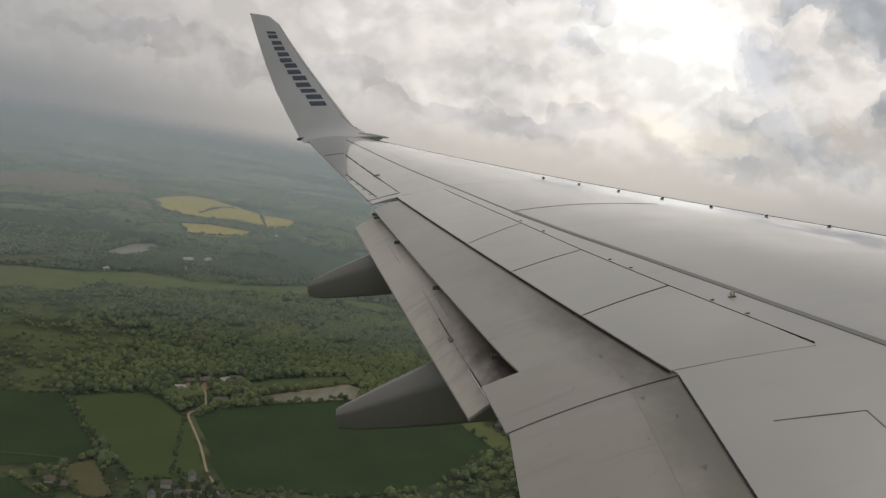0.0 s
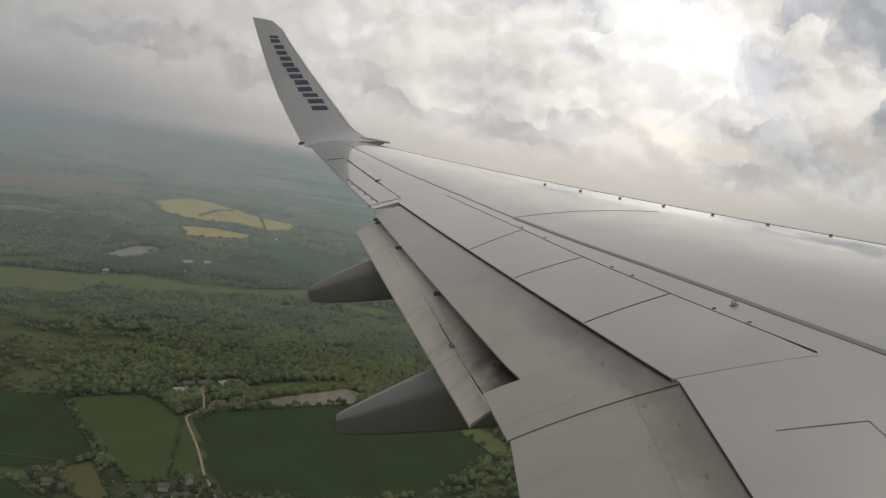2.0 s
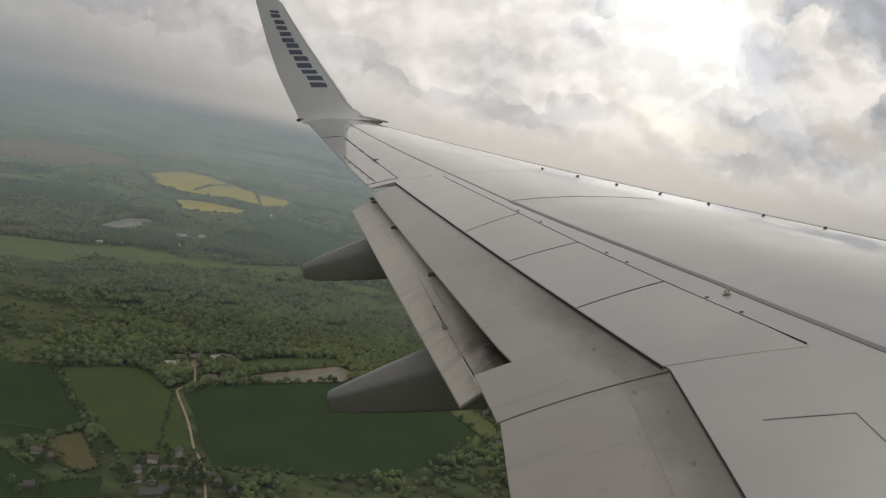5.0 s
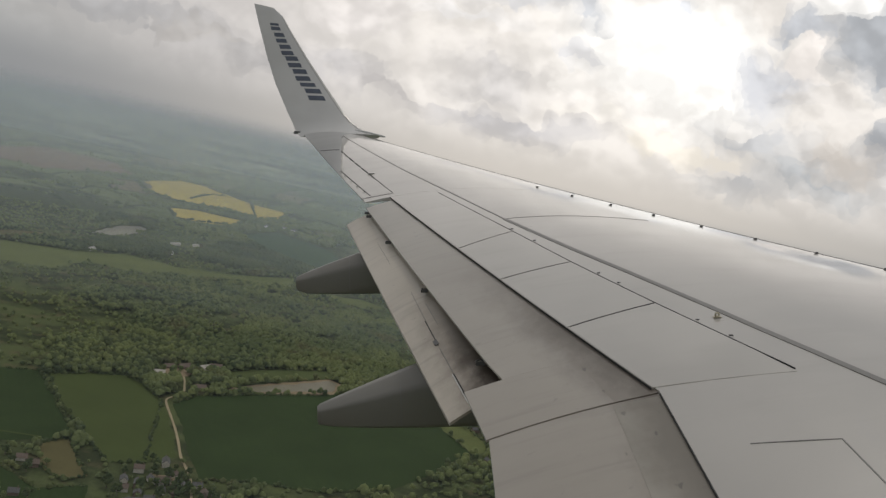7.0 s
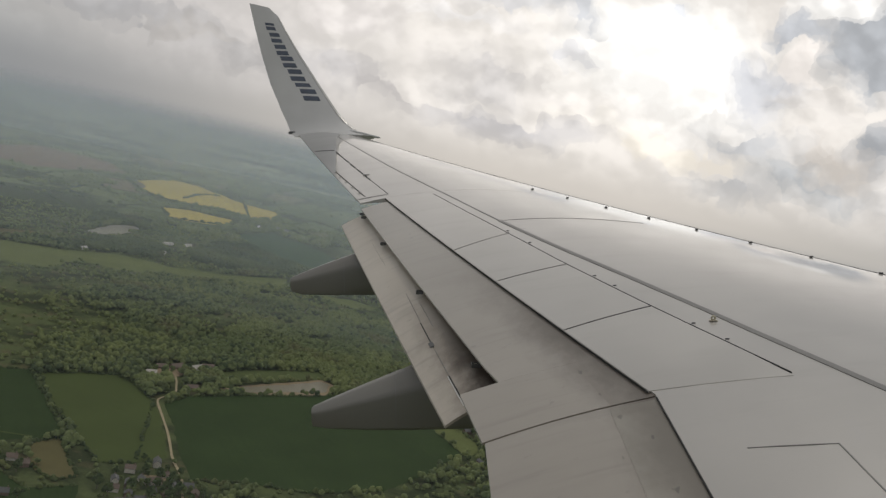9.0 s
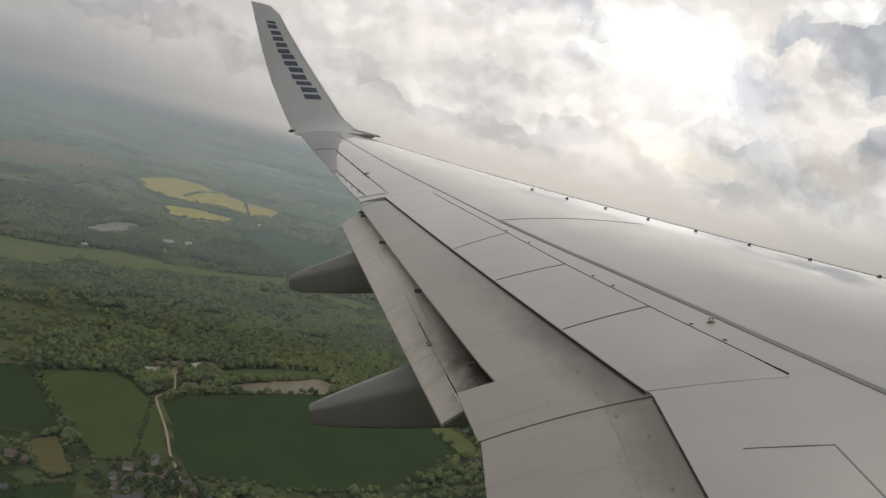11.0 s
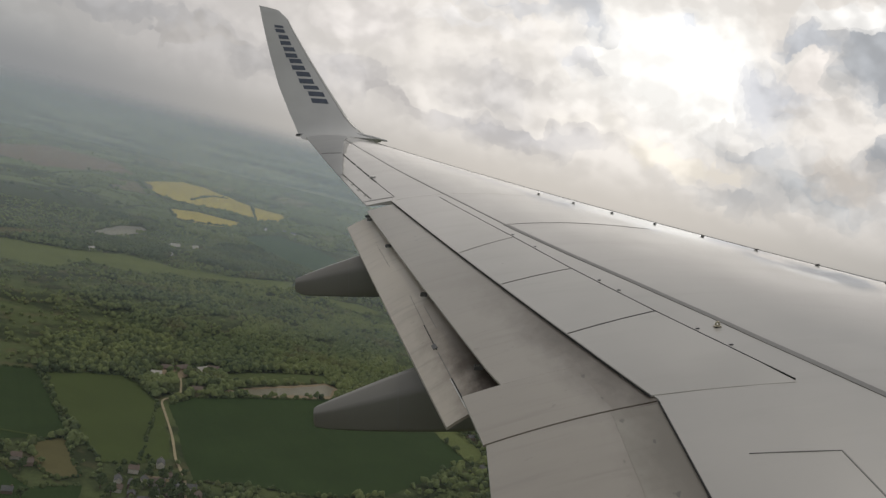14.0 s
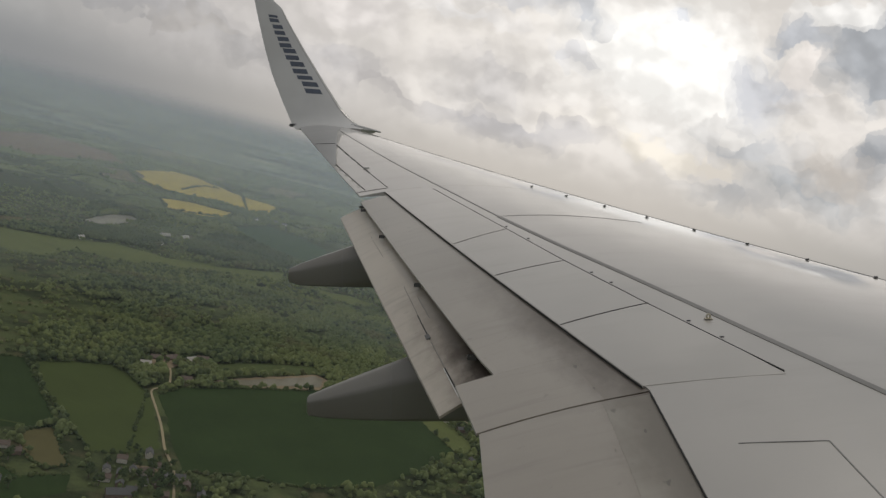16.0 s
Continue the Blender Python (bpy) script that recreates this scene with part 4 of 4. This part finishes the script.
def clump_mesh(name, spots, sizes, mat, seed, heights=None):
    """Many low leafy crowns in one mesh: x, y spots and crown radii."""
    rng = np.random.default_rng(seed)
    rings, around = 3, 6
    count = len(spots)
    base = []
    for r in range(rings):
        e = (-0.15, 0.5, 1.05)[r]
        for a in range(around):
            t = 2 * math.pi * (a + 0.5 * (r % 2)) / around
            base.append((math.cos(e) * math.cos(t), math.cos(e) * math.sin(t), math.sin(e)))
    base.append((0, 0, 1.05))
    base = np.array(base)
    nv = len(base)
    faces = []
    for r in range(rings - 1):
        for a in range(around):
            b = (a + 1) % around
            p, q, u, v = r * around + a, r * around + b, (r + 1) * around + a, (r + 1) * around + b
            faces += [(p, q, u), (q, v, u)]
    for a in range(around):
        faces.append(((rings - 1) * around + a, (rings - 1) * around + (a + 1) % around, nv - 1))
    faces = np.array(faces)
    jitter = rng.uniform(0.72, 1.22, (count, nv, 1))
    v = base[None] * jitter * sizes[:, None, None] * np.array([1, 1, 0.95])
    v[:, :, 0] += spots[:, 0, None]
    v[:, :, 1] += spots[:, 1, None]
    v[:, :, 2] += sizes[:, None] * 0.55 if heights is None else heights[:, None]
    f = (faces[None] + (np.arange(count) * nv)[:, None, None]).reshape(-1, 3)
    me = bpy.data.meshes.new(name)
    me.vertices.add(count * nv)
    me.vertices.foreach_set("co", v.reshape(-1).astype(np.float32))
    me.loops.add(f.size)
    me.loops.foreach_set("vertex_index", f.reshape(-1).astype(np.int32))
    me.polygons.add(len(f))
    me.polygons.foreach_set("loop_start", np.arange(0, f.size, 3, dtype=np.int32))
    me.update(calc_edges=True)
    me.validate()
    me.materials.append(mat)
    me.shade_smooth()
    return new(name, me)


OPEN_LAND = [FIELD_WEST, FIELD_LIGHT, FIELD_SCRUB, FIELD_SOUTH, FIELD_DARK, GRASS_CORNER, POND_BANK, POND_STRIP, FIELD_EAST, MEADOW, MEADOW_EAST, POND, FIELD_TAN, RAPE_FAR, RAPE_NEAR, FIELD_FAR, FIELD_PALE, FIELD_BEYOND, SOIL_FAR, *PADDOCKS]


def build_woods():
    rng = np.random.default_rng(3)
    n = 150000
    dist = np.sqrt(rng.uniform(600 ** 2, 2300 ** 2, n))
    az = np.radians(rng.uniform(-36, 14, n))
    px, py = dist * np.sin(az), dist * np.cos(az)
    keep = np.ones(n, bool)
    for o in OPEN_LAND:
        keep &= ~inside(px, py, o)
    for line_pts, gap in ((TRACK, 8), (LANE_EAST, 8), (GRASS_TRACK, 9), (POND + POND[:1], 3)):
        keep &= clear_of(px, py, line_pts, gap)
    for x0, y0, r in [(x, y, 12) for x, y in VILLAGE + VILLAGE_EAST] + [(x, y, 16) for x, y in FARM] + [(x, y, 17) for x, y in SHEDS]:
        keep &= np.hypot(px - x0, py - y0) > r
    px, py, dist = px[keep], py[keep], dist[keep]
    n = len(px)
    lump = np.array([noise.noise(Vector((x * 0.0048, y * 0.0030, 0.3))) + 0.55 * noise.noise(Vector((x * 0.019, y * 0.014, 4.3))) for x, y in zip(px, py)])
    copse = np.zeros(n, bool)
    for o in COPSES:
        copse |= inside(px, py, o)
    glade = np.zeros(n, bool)
    for o in GLADES:
        glade |= inside(px + 9 * np.sin(py * 0.09), py + 9 * np.sin(px * 0.11), o)
    # closed canopy to the east, thinning to heath with bushes westward, hedged fields beyond
    closed = np.clip((px + 370 + 0.12 * (py - 1000)) / 330, 0.0, 1.0)
    cover = np.where(lump > 0.30 - 0.75 * closed, 0.95, np.where(lump > 0.02 - 0.6 * closed, 0.16 + 0.30 * closed, 0.05 + 0.10 * closed))
    cover = np.where(dist > 1620, np.where(lump > 0.22, 0.7, 0.08), cover)
    near_village = (dist < 790) | ((px > 0) & (py < 1500))
    cover = np.where(near_village, np.where(lump > 0.22, 0.5, np.where(lump > 0.0, 0.2, 0.05)), cover)
    cover = np.where(copse, 0.95, np.where(glade, 0.04, cover))
    keep = rng.uniform(0, 1, n) < cover
    px, py, lump, dist, closed, copse, near_village = (a[keep] for a in (px, py, lump, dist, closed, copse, near_village))
    n = len(px)
    big = np.clip(0.45 * closed + 0.4 * (lump > 0.1) + 0.35 * copse + 0.15, 0, 1)
    size = rng.uniform(1.6, 3.0, n) + big * rng.uniform(0.3, 3.2, n)
    size *= np.where(near_village, 0.85, 1.0) * (0.9 + dist / 9000)
    tall = np.where(size > 3.2, rng.uniform(0.9, 1.7, n), 0.55) * size
    spots = np.stack([px, py], 1)
    dark = copse | (rng.uniform(0, 1, n) < np.where(lump > 0.28, 0.45, 0.10))
    ob = clump_mesh("woodland", spots[~dark], size[~dark], WOOD_LEAVES, 5, tall[~dark])
    tagged(ob, "dense spring-green deciduous woodland canopy", "woodland", "", "stuff")
    ob = clump_mesh("copse", spots[dark], size[dark], COPSE_LEAVES, 7, tall[dark])
    tagged(ob, "darker green trees and copses among lighter woodland", "woodland", "", "stuff")
    # scattered far woods
    m = 26000
    dist = np.sqrt(rng.uniform(2250 ** 2, 4700 ** 2, m))
    az = np.radians(rng.uniform(-34, 8, m))
    px, py = dist * np.sin(az), dist * np.cos(az)
    keep = np.ones(m, bool)
    for o in OPEN_LAND + [RAPE_EAST]:
        keep &= ~inside(px, py, o)
    lump = np.array([noise.noise(Vector((x * 0.0030, y * 0.0016, 8.3))) + 0.5 * noise.noise(Vector((x * 0.012, y * 0.006, 2.3))) for x, y in zip(px, py)])
    keep &= rng.uniform(0, 1, m) < np.where(lump > 0.26, 0.9, 0.02)
    px, py = px[keep], py[keep]
    ob = clump_mesh("far_woodland", np.stack([px, py], 1), rng.uniform(4.5, 8.5, len(px)), WOOD_LEAVES, 6)
    tagged(ob, "distant dark woods between hazy fields", "woodland", "", "stuff")


def build_hedges():
    rng = np.random.default_rng(8)
    spots = []
    closed = [o + o[:1] for o in (FIELD_LIGHT[7:] + FIELD_LIGHT[:5], RAPE_NEAR, FIELD_EAST, *PADDOCKS)]
    rows = [(o, 2.6, 0.7) for o in closed + [FIELD_WEST[:6], FIELD_SCRUB, FIELD_DARK[8:12], FIELD_DARK[:5], GRASS_CORNER[:4], FIELD_SOUTH[:4], *HEDGE_LINES]]
    rows += [(o, 2.2, 5.0) for o in TREE_BELTS]
    for o, step, wide in rows:
        for (x0, y0), (x1, y1) in zip(o, o[1:]):
            length = math.hypot(x1 - x0, y1 - y0)
            for i in range(int(length / step)):
                f = rng.uniform()
                spots.append((lerp(x0, x1, f) + rng.normal(0, 1.2 * wide), lerp(y0, y1, f) + rng.normal(0, 1.2 * wide)))
    spots = np.array(spots)
    sizes = rng.uniform(0.9, 2.2, len(spots)) * np.clip(np.hypot(spots[:, 0], spots[:, 1]) / 1300, 1.0, 1.9) * np.where(rng.uniform(0, 1, len(spots)) > 0.93, 1.7, 1.0)
    ob = clump_mesh("hedge", spots, sizes, HEDGE_LEAVES, 9)
    tagged(ob, "dark leafy hedgerows along field edges", "hedge", "", "stuff")


build_woods()
build_hedges()


def house(x, y, turn, length, depth, eaves, wall_mat, roof_mat, label, chimney=True):
    root = tagged(new("house"), label, "house", "village houses")
    l, d, r = length / 2, depth / 2, depth * 0.42
    walls = [(-l, -d, 0), (l, -d, 0), (l, d, 0), (-l, d, 0), (-l, -d, eaves), (l, -d, eaves), (l, d, eaves), (-l, d, eaves), (-l, 0, eaves + r), (l, 0, eaves + r)]
    mesh_object("wall", walls, [(0, 1, 5, 4), (1, 2, 6, 9, 5), (2, 3, 7, 6), (3, 0, 4, 8, 7), (0, 3, 2, 1)], wall_mat, root)
    o = 0.4
    for s in (-1, 1):
        top = [(-l - o, 0, eaves + r + 0.12), (l + o, 0, eaves + r + 0.12), (l + o, s * (d + o), eaves - 0.15), (-l - o, s * (d + o), eaves - 0.15)]
        low = [(p[0], p[1], p[2] - 0.18) for p in top]
        mesh_object("roof", top + low, [(0, 1, 2, 3), (4, 7, 6, 5), (0, 4, 5, 1), (1, 5, 6, 2), (2, 6, 7, 3), (3, 7, 4, 0)], roof_mat, root)
    if chimney:
        box("chimney", (l * 0.7, 0, eaves + r + 0.4), (0.9, 0.7, 1.6), BRICK, root, 0.03)
    root.matrix_world = pose(x, y, 0, 0, 0, turn)


sheet("field", ragged([(-263 + 17 * math.cos(a), 1018 + 22 * math.sin(a)) for a in [i * math.pi / 6 for i in range(12)]], 3.0), 1.1, SAND, "pale sandy farmyard", "farmyard")
sheet("field", ragged([(-176 + 15 * math.cos(a), 712 + 9 * math.sin(a)) for a in [i * math.pi / 6 for i in range(12)]], 2.0), 1.1, SAND, "pale yard between village houses", "farmyard")


def build_houses():
    rng = random.Random(4)
    walls, roofs = (BRICK, RENDER_WALL, RENDER_WALL, BRICK), (TILE, SLATE, TILE, SLATE)
    labels = ("red brick village house with a tiled roof", "white rendered village house with a slate roof", "white rendered village house with a tiled roof", "red brick village house with a slate roof")
    for i, (x, y) in enumerate(FARM):
        pale = i in (1, 2)
        house(x, y, rng.uniform(20, 60), rng.uniform(12, 19), rng.uniform(7, 9), 3.4, RENDER_WALL if pale else BRICK, TIN if pale else TILE, "pale farm shed with a sheet metal roof" if pale else "red brick farm building with a tiled roof", False)
    for x, y in VILLAGE + VILLAGE_EAST:
        i = rng.randrange(4)
        house(x, y, rng.choice((25, 115)) + rng.uniform(-14, 14), rng.uniform(8, 11.5), rng.uniform(5.5, 6.8), rng.uniform(2.8, 4.4), walls[i], roofs[i], labels[i])
    house(-182, 655, 28, 20, 9, 4.0, BRICK, SLATE, "long brick barn with a slate roof", False)
    for i, (x, y) in enumerate(SHEDS):
        house(x, y, 55 + 12 * i, 25 - 4 * i, 8, 3.2, RENDER_WALL, TIN, "pale farm shed with a sheet metal roof", False)
    for x, y in HAMLET:
        house(x, y, rng.uniform(0, 180), 18, 9, 5.0, RENDER_WALL, SLATE, "distant white house with a slate roof")


build_houses()


def tree_parts(seed, height):
    """One deciduous tree at the origin: tapered trunk with limbs, and a crown of many leaf clumps."""
    rng = np.random.default_rng(seed)
    root = tagged(new("tree"), "single spring-green deciduous tree by the village", "tree", "village trees")
    verts, faces = [], []

    def stem(a, c, r0, r1):
        a, c = Vector(a), Vector(c)
        d = (c - a).normalized()
        side = d.orthogonal().normalized()
        up = d.cross(side)
        n = len(verts)
        for p, r in ((a, r0), (c, r1)):
            verts.extend([tuple(p + (side * math.cos(t) + up * math.sin(t)) * r) for t in [i * math.pi / 3 for i in range(6)]])
        faces.extend([(n + i, n + (i + 1) % 6, n + 6 + (i + 1) % 6, n + 6 + i) for i in range(6)])

    stem((0, 0, 0), (0, 0, height * 0.55), height * 0.03, height * 0.018)
    for i in range(4):
        t = i * math.pi / 2 + rng.uniform(0, 1)
        stem((0, 0, height * (0.3 + 0.06 * i)), (math.cos(t) * height * 0.2, math.sin(t) * height * 0.2, height * (0.55 + 0.05 * i)), height * 0.014, height * 0.006)
    mesh_object("trunk", verts, faces, BARK, root)
    spots = rng.normal(0, 1, (26, 3))
    spots /= np.linalg.norm(spots, axis=1)[:, None]
    spots *= rng.uniform(0.35, 1.0, (26, 1)) * np.array([0.32, 0.32, 0.33]) * height
    crown = clump_mesh("crown", spots[:, :2], rng.uniform(0.10, 0.17, 26) * height, HEDGE_LEAVES if seed % 2 else WOOD_LEAVES, seed + 50, spots[:, 2] + height * 0.60)
    crown.parent = root
    return root


def build_trees():
    rng = random.Random(12)
    kinds = [tree_parts(i, h) for i, h in enumerate((8.0, 10.0, 7.0, 11.5))]
    for i, ob in enumerate(kinds):
        ob.matrix_world = pose(VILLAGE[i][0] + 13, VILLAGE[i][1] + 9, 0)
    for x, y in VILLAGE + FARM + VILLAGE_EAST:
        for dx, dy in ((rng.uniform(9, 16), rng.uniform(-11, 11)), (rng.uniform(-16, -9), rng.uniform(-11, 11)), (rng.uniform(-8, 8), rng.uniform(-16, -9))):
            s = rng.uniform(0.7, 1.25)
            copy_thing(rng.choice(kinds), pose(x + dx, y + dy, 0, 0, 0, rng.uniform(0, 360)) @ Matrix.Diagonal((s, s, s, 1)))


build_trees()


# ---- distance and haze ----
def ring(name, radius, z0, z1, mat, label, category):
    n = 96
    verts = [(radius * math.cos(2 * math.pi * i / n), radius * math.sin(2 * math.pi * i / n), z) for z in (z0, z1) for i in range(n)]
    faces = [(i, (i + 1) % n, n + (i + 1) % n, n + i) for i in range(n)]
    return tagged(mesh_object(name, verts, faces, mat, smooth=True), label, category, "", "structure")


def distance(k):
    p = obj(k)
    x, y, z = k.split(p)
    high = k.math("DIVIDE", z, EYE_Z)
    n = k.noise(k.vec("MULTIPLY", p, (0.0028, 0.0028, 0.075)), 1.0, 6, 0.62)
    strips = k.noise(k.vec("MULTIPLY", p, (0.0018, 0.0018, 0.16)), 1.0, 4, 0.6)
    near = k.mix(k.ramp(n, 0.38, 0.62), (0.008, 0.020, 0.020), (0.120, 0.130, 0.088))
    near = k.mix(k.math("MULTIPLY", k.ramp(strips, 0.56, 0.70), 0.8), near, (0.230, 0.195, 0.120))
    # haze painted into the emission: paler and bluer with height
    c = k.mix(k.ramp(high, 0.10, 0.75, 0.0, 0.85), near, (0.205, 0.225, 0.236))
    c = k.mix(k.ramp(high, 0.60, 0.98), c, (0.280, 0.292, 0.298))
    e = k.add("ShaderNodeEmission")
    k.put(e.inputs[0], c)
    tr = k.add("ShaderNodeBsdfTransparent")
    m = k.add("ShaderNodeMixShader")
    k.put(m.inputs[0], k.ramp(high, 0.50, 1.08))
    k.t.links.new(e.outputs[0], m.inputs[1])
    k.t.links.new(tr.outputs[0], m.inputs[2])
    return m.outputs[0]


ring("backdrop", 4850, -5, EYE_Z * 1.3, material("far country with painted haze", distance), "glowing backdrop of far blue-green country, haze painted in", "backdrop")


# tinted see-through shells imitate haze by colour
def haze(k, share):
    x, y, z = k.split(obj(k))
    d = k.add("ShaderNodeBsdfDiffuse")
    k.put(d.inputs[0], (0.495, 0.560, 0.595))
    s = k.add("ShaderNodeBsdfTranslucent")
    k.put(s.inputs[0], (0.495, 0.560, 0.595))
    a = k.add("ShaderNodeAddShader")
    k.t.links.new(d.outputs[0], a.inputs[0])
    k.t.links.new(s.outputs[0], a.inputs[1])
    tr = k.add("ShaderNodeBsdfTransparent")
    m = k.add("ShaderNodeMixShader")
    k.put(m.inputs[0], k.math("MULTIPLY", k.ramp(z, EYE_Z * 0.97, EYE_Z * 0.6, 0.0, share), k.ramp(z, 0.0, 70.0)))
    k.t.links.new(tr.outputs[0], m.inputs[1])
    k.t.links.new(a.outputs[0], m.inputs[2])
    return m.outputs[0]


# the nearest shell is added to lift the dark tones of all the land
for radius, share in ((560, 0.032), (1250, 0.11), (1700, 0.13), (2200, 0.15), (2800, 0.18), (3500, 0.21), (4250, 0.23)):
    ring("haze", radius, 0.5, EYE_Z * 0.98, material("painted haze shell", lambda k: haze(k, share)), "see-through shell added to imitate bluish haze", "haze")
